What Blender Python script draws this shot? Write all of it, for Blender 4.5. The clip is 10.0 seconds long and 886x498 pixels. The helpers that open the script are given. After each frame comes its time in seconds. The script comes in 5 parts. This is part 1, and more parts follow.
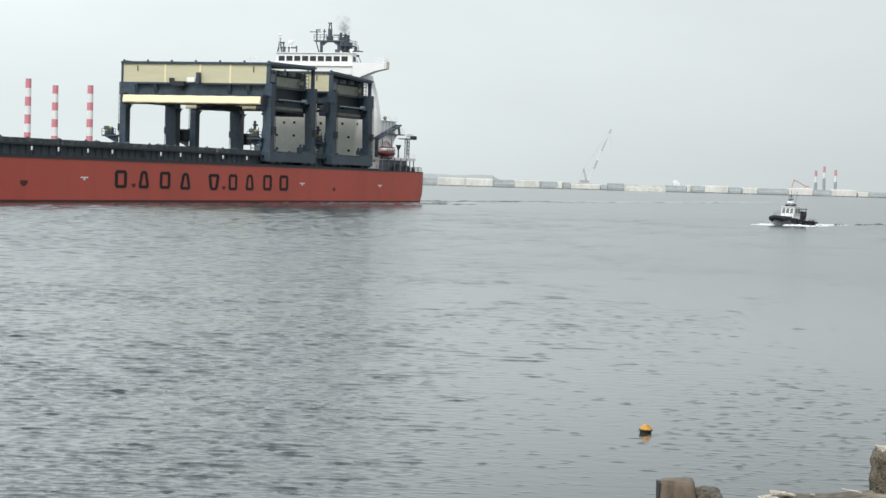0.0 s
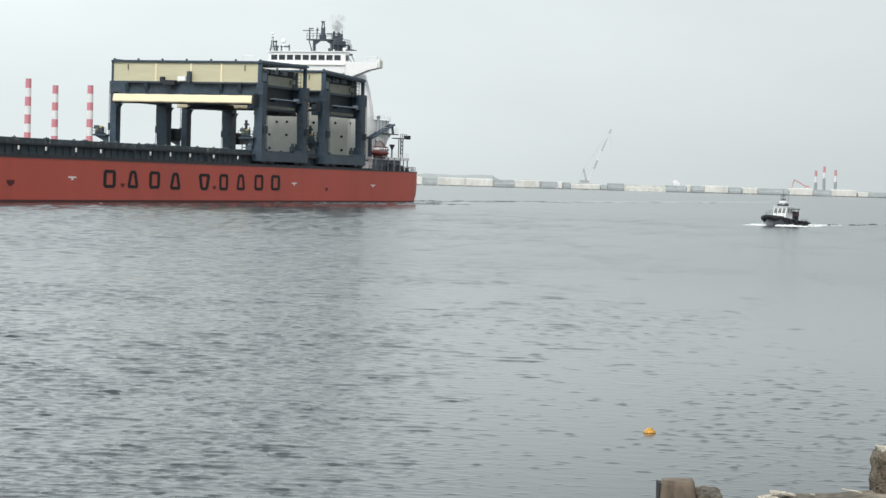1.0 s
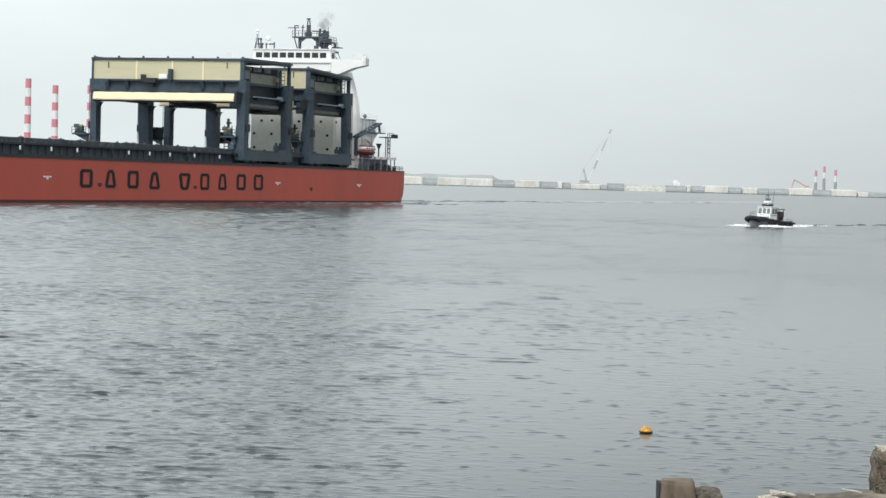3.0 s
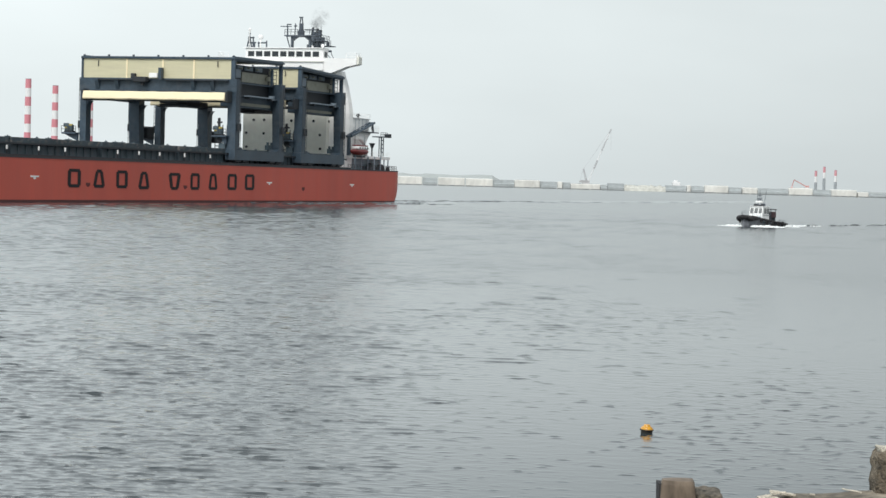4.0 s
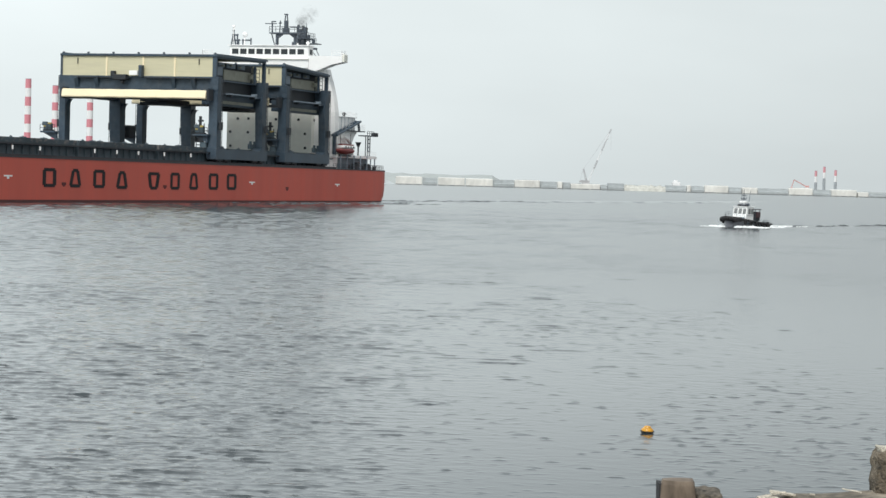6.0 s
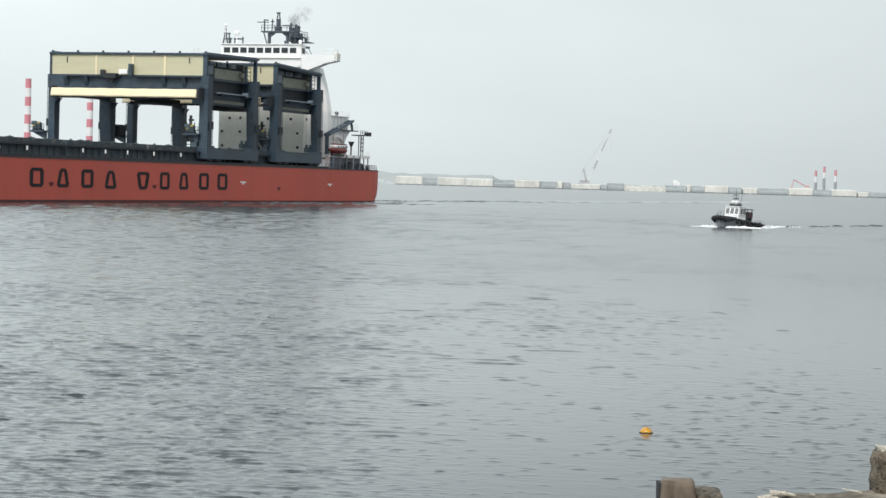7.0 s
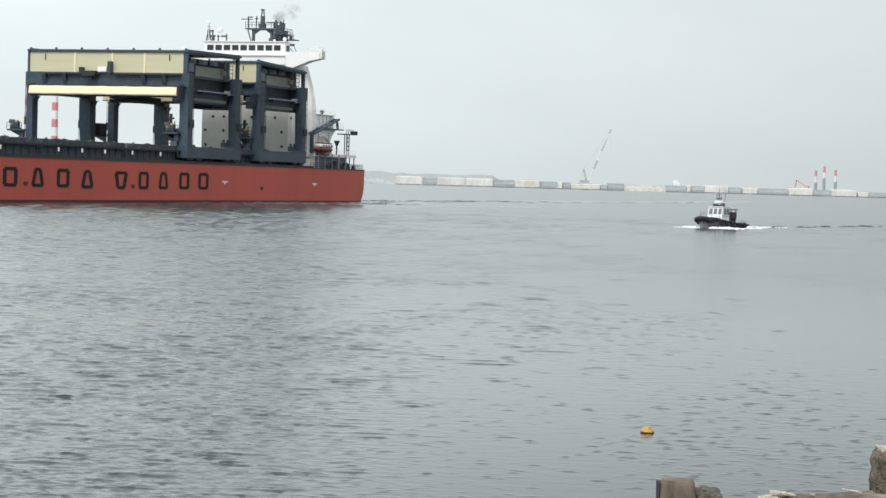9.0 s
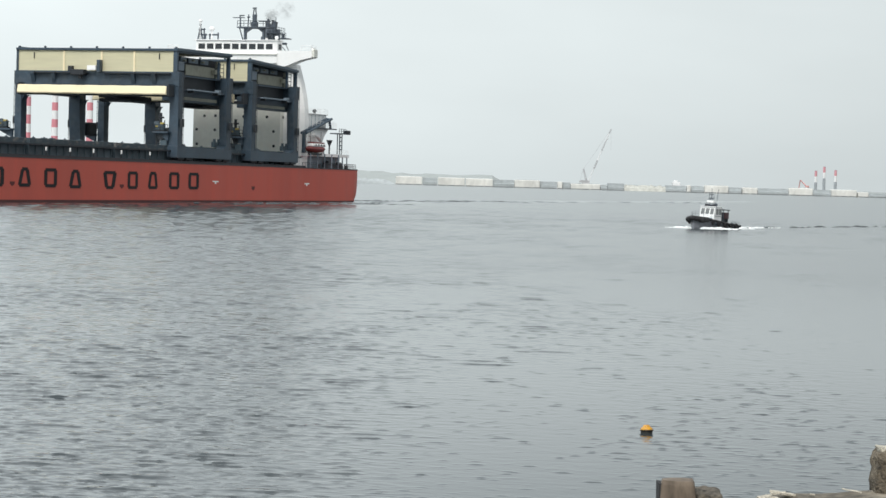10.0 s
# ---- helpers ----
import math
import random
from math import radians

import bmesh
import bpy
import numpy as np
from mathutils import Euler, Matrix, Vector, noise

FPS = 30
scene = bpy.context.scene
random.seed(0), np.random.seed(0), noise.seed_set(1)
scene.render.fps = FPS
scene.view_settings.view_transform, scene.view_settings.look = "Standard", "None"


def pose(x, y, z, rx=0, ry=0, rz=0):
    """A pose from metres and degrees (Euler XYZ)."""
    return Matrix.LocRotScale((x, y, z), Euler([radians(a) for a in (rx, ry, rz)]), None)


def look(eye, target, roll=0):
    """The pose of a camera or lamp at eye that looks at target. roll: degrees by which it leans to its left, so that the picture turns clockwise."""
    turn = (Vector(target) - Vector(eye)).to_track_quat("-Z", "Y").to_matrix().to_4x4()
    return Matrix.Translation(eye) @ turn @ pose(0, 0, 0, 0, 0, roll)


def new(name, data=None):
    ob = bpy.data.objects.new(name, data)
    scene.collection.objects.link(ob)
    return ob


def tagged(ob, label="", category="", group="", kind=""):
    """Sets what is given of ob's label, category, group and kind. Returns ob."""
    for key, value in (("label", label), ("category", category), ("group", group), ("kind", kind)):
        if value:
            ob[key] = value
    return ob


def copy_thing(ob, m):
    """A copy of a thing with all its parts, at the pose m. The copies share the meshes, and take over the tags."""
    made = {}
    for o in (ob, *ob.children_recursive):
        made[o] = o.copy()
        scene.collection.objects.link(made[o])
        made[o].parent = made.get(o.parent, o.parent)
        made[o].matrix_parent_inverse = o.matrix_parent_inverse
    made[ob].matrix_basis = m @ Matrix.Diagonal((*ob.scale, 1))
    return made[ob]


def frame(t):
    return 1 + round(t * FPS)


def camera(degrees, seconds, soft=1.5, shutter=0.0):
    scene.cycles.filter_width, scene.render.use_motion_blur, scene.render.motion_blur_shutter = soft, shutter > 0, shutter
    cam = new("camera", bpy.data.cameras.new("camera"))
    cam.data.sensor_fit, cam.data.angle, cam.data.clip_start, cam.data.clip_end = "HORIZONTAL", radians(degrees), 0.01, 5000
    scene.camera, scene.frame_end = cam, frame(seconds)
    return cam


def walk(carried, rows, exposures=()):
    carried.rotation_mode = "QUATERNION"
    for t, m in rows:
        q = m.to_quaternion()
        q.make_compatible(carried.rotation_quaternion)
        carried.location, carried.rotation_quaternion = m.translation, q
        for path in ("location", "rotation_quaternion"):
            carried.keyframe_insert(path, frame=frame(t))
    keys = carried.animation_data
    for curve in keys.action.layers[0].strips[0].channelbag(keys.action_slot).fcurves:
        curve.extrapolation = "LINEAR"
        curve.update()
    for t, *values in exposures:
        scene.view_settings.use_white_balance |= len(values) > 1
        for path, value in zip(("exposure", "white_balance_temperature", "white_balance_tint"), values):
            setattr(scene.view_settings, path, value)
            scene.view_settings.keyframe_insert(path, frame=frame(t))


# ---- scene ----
EYE_Z = 4.605
cam = camera(22.4, 10.0, soft=1.5)
STAND = look((0, 0, EYE_Z), (0, 1000, EYE_Z - 30.11), 1.61)
walk(cam, [(0, STAND), (10, STAND)])

# ---- light ----
SUN_EL, SUN_AZ = 48.0, 188.0      # veiled sun, high and behind the eye
world = bpy.data.worlds.new("overcast_sky")
scene.world = world
world.use_nodes = True
wn, wl = world.node_tree.nodes, world.node_tree.links
wn.clear()
w_out = wn.new("ShaderNodeOutputWorld")
w_bg = wn.new("ShaderNodeBackground")
w_sky = wn.new("ShaderNodeTexSky")
w_sky.sky_type, w_sky.sun_disc = "NISHITA", False
w_sky.sun_elevation, w_sky.sun_rotation = radians(SUN_EL), radians(SUN_AZ)
w_sky.dust_density, w_sky.air_density = 4.0, 1.0
w_dim = wn.new("ShaderNodeVectorMath")
w_dim.operation = "SCALE"
w_dim.inputs["Scale"].default_value = 0.06
w_co = wn.new("ShaderNodeTexCoord")
w_sep = wn.new("ShaderNodeSeparateXYZ")
w_ramp = wn.new("ShaderNodeValToRGB")
w_ramp.color_ramp.elements[0].position, w_ramp.color_ramp.elements[0].color = 0.0, (0.70, 0.765, 0.775, 1)
w_ramp.color_ramp.elements[1].position, w_ramp.color_ramp.elements[1].color = 0.10, (0.83, 0.90, 0.91, 1)
w_mid = w_ramp.color_ramp.elements.new(0.17)
w_mid.color = (0.735, 0.81, 0.825, 1)
w_top = w_ramp.color_ramp.elements.new(0.8)
w_top.color = (0.98, 1.04, 1.07, 1)
w_noise = wn.new("ShaderNodeTexNoise")
w_noise.inputs["Scale"].default_value, w_noise.inputs["Detail"].default_value = 5.0, 4.0
w_map = wn.new("ShaderNodeMapping")
w_map.inputs["Scale"].default_value = (1, 1, 3)
w_mul = wn.new("ShaderNodeMapRange")
w_mul.inputs["From Min"].default_value, w_mul.inputs["From Max"].default_value = 0.25, 0.75
w_mul.inputs["To Min"].default_value, w_mul.inputs["To Max"].default_value = 0.94, 1.06
w_cl = wn.new("ShaderNodeVectorMath")
w_cl.operation = "SCALE"
w_mix = wn.new("ShaderNodeMix")
w_mix.data_type = "RGBA"
w_mix.inputs["Factor"].default_value = 0.90
wl.new(w_co.outputs["Generated"], w_sep.inputs[0])
wl.new(w_sep.outputs["Z"], w_ramp.inputs[0])
wl.new(w_co.outputs["Generated"], w_map.inputs[0])
wl.new(w_map.outputs[0], w_noise.inputs[0])
wl.new(w_noise.outputs[0], w_mul.inputs[0])
wl.new(w_ramp.outputs[0], w_cl.inputs[0])
w_side = wn.new("ShaderNodeMapRange")      # thinner cloud on one side
w_side.inputs["From Min"].default_value, w_side.inputs["From Max"].default_value = 0.35, -0.35
w_side.inputs["To Min"].default_value, w_side.inputs["To Max"].default_value = 0.86, 1.31
w_both = wn.new("ShaderNodeMath")
w_both.operation = "MULTIPLY"
wl.new(w_sep.outputs["X"], w_side.inputs[0])
wl.new(w_side.outputs[0], w_both.inputs[0])
wl.new(w_mul.outputs[0], w_both.inputs[1])
w_high = wn.new("ShaderNodeMapRange")      # more so higher up
w_high.inputs["From Min"].default_value, w_high.inputs["From Max"].default_value = 0.10, -0.25
w_high.inputs["To Min"].default_value, w_high.inputs["To Max"].default_value = 0.80, 1.28
w_lift = wn.new("ShaderNodeMapRange")
w_lift.inputs["From Min"].default_value, w_lift.inputs["From Max"].default_value = 0.08, 0.17
w_lift.inputs["To Min"].default_value, w_lift.inputs["To Max"].default_value = 0.0, 1.0
w_blend = wn.new("ShaderNodeMix")
w_blend.inputs["A"].default_value = 1.0
w_all = wn.new("ShaderNodeMath")
w_all.operation = "MULTIPLY"
wl.new(w_sep.outputs["X"], w_high.inputs[0])
wl.new(w_sep.outputs["Z"], w_lift.inputs[0])
wl.new(w_lift.outputs[0], w_blend.inputs["Factor"])
wl.new(w_high.outputs[0], w_blend.inputs["B"])
wl.new(w_both.outputs[0], w_all.inputs[0])
wl.new(w_blend.outputs["Result"], w_all.inputs[1])
wl.new(w_all.outputs[0], w_cl.inputs["Scale"])
wl.new(w_sky.outputs[0], w_dim.inputs[0])
wl.new(w_dim.outputs[0], w_mix.inputs["A"])
wl.new(w_cl.outputs[0], w_mix.inputs["B"])
wl.new(w_mix.outputs["Result"], w_bg.inputs[0])
wl.new(w_bg.outputs[0], w_out.inputs[0])

sun_data = bpy.data.lights.new("sun", "SUN")
sun_data.energy, sun_data.angle, sun_data.color = 2.0, radians(25), (1.0, 0.97, 0.92)
sun_ob = new("sun", sun_data)
sd = Vector((math.sin(radians(SUN_AZ)) * math.cos(radians(SUN_EL)), math.cos(radians(SUN_AZ)) * math.cos(radians(SUN_EL)), math.sin(radians(SUN_EL))))
sun_ob.matrix_world = look(sd * 100, (0, 0, 0))


# ---- materials ----
def surface(name, color, rough=0.6, metal=0.0, grain=3.0, stain=0.25, vary=0.18, bump=0.0, dirt=(0.1, 0.08, 0.06), dirt_amount=0.0, streak=(1, 1, 1)):
    """A painted or mineral surface: fine grain, broad stains and dirt with shapes of their own."""
    m = bpy.data.materials.new(name)
    m.use_nodes = True
    n, l = m.node_tree.nodes, m.node_tree.links
    b = n["Principled BSDF"]
    co = n.new("ShaderNodeTexCoord")
    mp = n.new("ShaderNodeMapping")
    mp.inputs["Scale"].default_value = streak
    l.new(co.outputs["Object"], mp.inputs[0])
    fine, broad = n.new("ShaderNodeTexNoise"), n.new("ShaderNodeTexNoise")
    fine.inputs["Scale"].default_value, fine.inputs["Detail"].default_value = grain, 6
    broad.inputs["Scale"].default_value, broad.inputs["Detail"].default_value = grain * stain * 0.4, 3
    info = n.new("ShaderNodeObjectInfo")
    l.new(mp.outputs[0], fine.inputs[0])
    l.new(mp.outputs[0], broad.inputs[0])
    add = n.new("ShaderNodeMath")
    add.operation = "ADD"
    l.new(fine.outputs[0], add.inputs[0])
    l.new(broad.outputs[0], add.inputs[1])
    rng = n.new("ShaderNodeMapRange")
    rng.inputs["From Min"].default_value, rng.inputs["From Max"].default_value = 0.75, 1.25
    rng.inputs["To Min"].default_value, rng.inputs["To Max"].default_value = 1 - vary, 1 + vary
    l.new(add.outputs[0], rng.inputs[0])
    rnd = n.new("ShaderNodeMapRange")
    rnd.inputs["To Min"].default_value, rnd.inputs["To Max"].default_value = 1 - vary * 0.3, 1 + vary * 0.3
    l.new(info.outputs["Random"], rnd.inputs[0])
    both = n.new("ShaderNodeMath")
    both.operation = "MULTIPLY"
    l.new(rng.outputs[0], both.inputs[0])
    l.new(rnd.outputs[0], both.inputs[1])
    sc = n.new("ShaderNodeVectorMath")
    sc.operation = "SCALE"
    sc.inputs[0].default_value = color
    l.new(both.outputs[0], sc.inputs["Scale"])
    last = sc.outputs[0]
    if dirt_amount:
        spots = n.new("ShaderNodeTexNoise")
        spots.inputs["Scale"].default_value, spots.inputs["Detail"].default_value = grain * 0.5, 8
        l.new(mp.outputs[0], spots.inputs[0])
        cut = n.new("ShaderNodeMapRange")
        cut.inputs["From Min"].default_value, cut.inputs["From Max"].default_value = 0.52, 0.72
        cut.inputs["To Max"].default_value = dirt_amount
        l.new(spots.outputs[0], cut.inputs[0])
        mx = n.new("ShaderNodeMix")
        mx.data_type = "RGBA"
        mx.inputs["B"].default_value = (*dirt, 1)
        l.new(cut.outputs[0], mx.inputs["Factor"])
        l.new(last, mx.inputs["A"])
        last = mx.outputs["Result"]
    l.new(last, b.inputs["Base Color"])
    rr = n.new("ShaderNodeMapRange")
    rr.inputs["To Min"].default_value, rr.inputs["To Max"].default_value = max(rough - 0.12, 0.03), min(rough + 0.12, 1)
    l.new(fine.outputs[0], rr.inputs[0])
    l.new(rr.outputs[0], b.inputs["Roughness"])
    b.inputs["Metallic"].default_value = metal
    if bump:
        bp = n.new("ShaderNodeBump")
        bp.inputs["Strength"].default_value, bp.inputs["Distance"].default_value = 0.8, bump
        l.new(fine.outputs[0], bp.inputs["Height"])
        l.new(bp.outputs[0], b.inputs["Normal"])
    return m


def water_surface(name, color, rough, heights, calm=None):
    """Harbour water: dark body, clear gloss, ripples from heights = (scale, metres); calm = (roughness, from, to) near the shore."""
    m = bpy.data.materials.new(name)
    m.use_nodes = True
    n, l = m.node_tree.nodes, m.node_tree.links
    b = n["Principled BSDF"]
    b.inputs["Base Color"].default_value = (*color, 1)
    b.inputs["Roughness"].default_value = rough
    b.inputs["IOR"].default_value = 1.333
    co = n.new("ShaderNodeTexCoord")
    if calm:      # the open fairway is finely ruffled, the shore side smoother
        sep, rg = n.new("ShaderNodeSeparateXYZ"), n.new("ShaderNodeMapRange")
        l.new(co.outputs["Object"], sep.inputs[0])
        l.new(sep.outputs["Y"], rg.inputs[0])
        rg.inputs["From Min"].default_value, rg.inputs["From Max"].default_value = calm[1], calm[2]
        rg.inputs["To Min"].default_value, rg.inputs["To Max"].default_value = calm[0], rough
        l.new(rg.outputs[0], b.inputs["Roughness"])
        st = n.new("ShaderNodeMapRange")
        st.inputs["From Min"].default_value, st.inputs["From Max"].default_value = calm[1], calm[2]
        st.inputs["To Min"].default_value = 0.2
        l.new(sep.outputs["Y"], st.inputs[0])
    before = None
    for scale, metres in heights:
        t = n.new("ShaderNodeTexNoise")
        t.inputs["Scale"].default_value, t.inputs["Detail"].default_value = scale, 3
        mp = n.new("ShaderNodeMapping")
        mp.inputs["Rotation"].default_value = (0, 0, 0.3 * scale)
        mp.inputs["Scale"].default_value = (0.7, 1.2, 1)
        l.new(co.outputs["Object"], mp.inputs[0])
        l.new(mp.outputs[0], t.inputs[0])
        bp = n.new("ShaderNodeBump")
        bp.inputs["Strength"].default_value, bp.inputs["Distance"].default_value = 1.0, metres
        l.new(t.outputs[0], bp.inputs["Height"])
        if calm:
            l.new(st.outputs[0], bp.inputs["Strength"])
        if before:
            l.new(before.outputs[0], bp.inputs["Normal"])
        before = bp
    if before:
        l.new(before.outputs[0], b.inputs["Normal"])
    return m


def glass_surface(name, color):
    m = bpy.data.materials.new(name)
    m.use_nodes = True
    b = m.node_tree.nodes["Principled BSDF"]
    b.inputs["Base Color"].default_value = (*color, 1)
    b.inputs["Roughness"].default_value = 0.06
    b.inputs["IOR"].default_value = 1.5
    return m


M_WATER = water_surface("harbour_water", (0.034, 0.043, 0.048), 0.15, ((2.2, 0.016), (8.0, 0.004)), (0.09, 35, 125))
M_SLICK = water_surface("slick_wake_water", (0.040, 0.049, 0.054), 0.08, ())
M_HULL = surface("red_hull_paint", (0.56, 0.098, 0.066), 0.55, grain=0.8, vary=0.08, dirt=(0.30, 0.065, 0.048), dirt_amount=0.22, streak=(0.6, 0.6, 0.12))
M_BOOT = surface("wet_hull_paint", (0.085, 0.026, 0.026), 0.7, grain=1.2)
M_EDGE = surface("black_deck_edge_paint", (0.02, 0.022, 0.026), 0.5)
M_LETTER = surface("black_lettering_paint", (0.012, 0.012, 0.015), 0.85, grain=2.0, dirt=(0.1, 0.03, 0.025), dirt_amount=0.15)
M_MARK = surface("dark_red_mark_paint", (0.10, 0.012, 0.012), 0.6)
M_SLATE = surface("slate_blue_steel_paint", (0.039, 0.063, 0.089), 0.5, grain=1.2, vary=0.25, dirt=(0.10, 0.09, 0.08), dirt_amount=0.25)
M_COAM = surface("dark_coaming_paint", (0.062, 0.092, 0.112), 0.65, grain=2.0, vary=0.2, dirt=(0.14, 0.10, 0.08), dirt_amount=0.25)
M_COVER = surface("speckled_hatch_cover_paint", (0.046, 0.066, 0.080), 0.65, grain=3.0, vary=0.35, dirt=(0.26, 0.22, 0.19), dirt_amount=0.55, streak=(0.5, 1, 1))
M_DARK = surface("dark_steel_for_soot_and_shade", (0.022, 0.026, 0.032), 0.6, grain=2.0, vary=0.3)
M_BEIGE = surface("beige_shelter_sheeting", (0.62, 0.58, 0.40), 0.6, grain=1.5, vary=0.06, dirt=(0.46, 0.43, 0.30), dirt_amount=0.35, streak=(1, 0.2, 2.2))
M_CREAM = surface("cream_rolled_canvas", (0.90, 0.78, 0.53), 0.6, grain=2, vary=0.04)
M_HOUSE = surface("cream_white_house_paint", (0.80, 0.80, 0.73), 0.45, grain=1.2, vary=0.06, dirt=(0.5, 0.4, 0.3), dirt_amount=0.15)
# cream darkened: shade inside the crane shelters put into the colour
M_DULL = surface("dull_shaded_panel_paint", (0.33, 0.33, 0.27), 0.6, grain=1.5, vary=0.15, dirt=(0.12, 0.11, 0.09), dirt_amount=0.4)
M_PALEBLUE = surface("pale_blue_grey_paint", (0.20, 0.25, 0.30), 0.5, grain=2)
M_WHITE = surface("white_ship_paint", (0.90, 0.90, 0.89), 0.4, grain=1.5, vary=0.03, dirt=(0.66, 0.62, 0.56), dirt_amount=0.08)
M_GREY = surface("grey_mast_paint", (0.06, 0.075, 0.095), 0.5, grain=3)
M_ORANGE = surface("red_lifeboat_paint", (0.19, 0.036, 0.035), 0.5, grain=3)
M_YELLOW = surface("yellow_machine_paint", (0.42, 0.33, 0.08), 0.5, grain=5, vary=0.3, dirt=(0.06, 0.05, 0.04), dirt_amount=0.8)
M_GLASS = glass_surface("tinted_window_glass", (0.02, 0.025, 0.03))
# sky reflection in the panes put into a pale base colour
M_BOATGLASS = glass_surface("painted_reflection_window_glass", (0.16, 0.17, 0.17))
M_RUBBER = surface("black_fender_rubber", (0.020, 0.020, 0.022), 0.75, grain=8, bump=0.01)
M_BOATHULL = surface("grey_boat_hull_paint", (0.16, 0.17, 0.19), 0.4, grain=3)
M_FOAM = surface("white_foam", (0.85, 0.88, 0.88), 0.9, grain=6, vary=0.08, bump=0.03)
M_CONC_W = surface("pale_new_concrete", (0.74, 0.73, 0.69), 0.85, grain=0.25, vary=0.16, dirt=(0.5, 0.5, 0.48), dirt_amount=0.5, streak=(1, 1, 0.5))
M_CONC_G = surface("grey_weathered_concrete", (0.40, 0.43, 0.44), 0.9, grain=0.2, vary=0.14)
M_TIDE = surface("weeded_concrete", (0.20, 0.215, 0.215), 0.8, grain=0.6, vary=0.35)
M_RUBBLE = surface("pale_rubble_stone", (0.50, 0.50, 0.46), 0.9, grain=0.3, vary=0.2, bump=0.3)
# far land, stacks and cranes: haze put into the colour, paler and duller
M_LAND = surface("misty_far_land", (0.33, 0.355, 0.35), 0.95, grain=0.02, vary=0.06)
M_STACK_R = surface("hazed_red_stack_paint", (0.66, 0.25, 0.29), 0.7, grain=0.1, vary=0.06)
M_STACK_F = surface("far_hazed_red_stack_paint", (0.62, 0.30, 0.33), 0.7, grain=0.1, vary=0.06)
M_STACK_W = surface("white_stack_paint", (0.82, 0.82, 0.82), 0.7, grain=0.1, vary=0.04)
M_STACK_G = surface("grey_stack_concrete", (0.36, 0.39, 0.41), 0.8, grain=0.1, vary=0.06)
M_FARSTEEL = surface("hazed_crane_paint", (0.43, 0.43, 0.44), 0.6, grain=0.4)
M_FARRED = surface("hazed_red_crane_paint", (0.60, 0.30, 0.28), 0.6, grain=0.4)
M_BUOY_Y = surface("weathered_yellow_plastic", (0.52, 0.25, 0.02), 0.22, grain=14, vary=0.3)
M_BUOY_B = surface("black_weeded_plastic", (0.018, 0.017, 0.013), 0.6, grain=14)
M_QUAY = surface("worn_quay_concrete", (0.25, 0.215, 0.165), 0.9, grain=8, vary=0.6, bump=0.05, dirt=(0.055, 0.05, 0.04), dirt_amount=0.9)
M_BLOCK = surface("brown_weathered_concrete", (0.16, 0.125, 0.095), 0.9, grain=10, vary=0.5, streak=(1, 1, 0.3), bump=0.02, dirt=(0.07, 0.06, 0.05), dirt_amount=0.5)
M_POST = surface("pitted_brown_concrete", (0.145, 0.12, 0.088), 0.95, grain=30, vary=0.9, bump=0.05, dirt=(0.02, 0.018, 0.015), dirt_amount=1.0)
M_LUMP = surface("dark_wet_concrete", (0.075, 0.064, 0.05), 0.85, grain=26, vary=0.8, bump=0.03, dirt=(0.16, 0.15, 0.12), dirt_amount=0.6)
M_CROWN = surface("bleached_lichen_concrete", (0.44, 0.41, 0.34), 0.95, grain=40, vary=0.8, bump=0.03, dirt=(0.10, 0.085, 0.065), dirt_amount=0.9)
M_CHIP = surface("bleached_concrete_chip", (0.46, 0.42, 0.35), 0.9, grain=22, vary=0.5, bump=0.01)


# ---- mesh helpers ----
def part(name, bm, material, parent=None, label="", smooth=False, fix=True):
    """One mesh object from a bmesh, under its parent."""
    if fix:
        bmesh.ops.recalc_face_normals(bm, faces=bm.faces)
    me = bpy.data.meshes.new(name)
    bm.to_mesh(me)
    bm.free()
    me.materials.append(material)
    if smooth:
        me.polygons.foreach_set("use_smooth", [True] * len(me.polygons))
    ob = new(name, me)
    ob.parent = parent
    if label:
        tagged(ob, label)
    return ob


def same_part(name, ob, parent, m):
    """Another object on the same mesh."""
    o = new(name, ob.data)
    o.parent = parent
    o.matrix_basis = m
    return o


def box(bm, x0, x1, y0, y1, z0, z1, bevel=0.0, m=None):
    r = bmesh.ops.create_cube(bm, size=1.0, matrix=Matrix.Translation(((x0 + x1) / 2, (y0 + y1) / 2, (z0 + z1) / 2)) @ Matrix.Diagonal((x1 - x0, y1 - y0, z1 - z0, 1)))
    vs = r["verts"]
    if m is not None:
        bmesh.ops.transform(bm, matrix=m, verts=vs)
    if bevel:
        es = list({e for v in vs for e in v.link_edges})
        bmesh.ops.bevel(bm, geom=es, offset=bevel, segments=2, affect="EDGES", profile=0.5)
    return bm


def boxes(*args, bevel=0.0):
    bm = bmesh.new()
    for a in args:
        box(bm, *a, bevel=bevel)
    return bm


def tube(bm, p, q, r, n=8, r2=None):
    p, q = Vector(p), Vector(q)
    d = q - p
    m = Matrix.Translation((p + q) / 2) @ d.to_track_quat("Z", "Y").to_matrix().to_4x4()
    bmesh.ops.create_cone(bm, cap_ends=True, segments=n, radius1=r, radius2=r if r2 is None else r2, depth=d.length, matrix=m)
    return bm


def tubes(segs, r, n=6):
    bm = bmesh.new()
    for p, q in segs:
        tube(bm, p, q, r, n)
    return bm


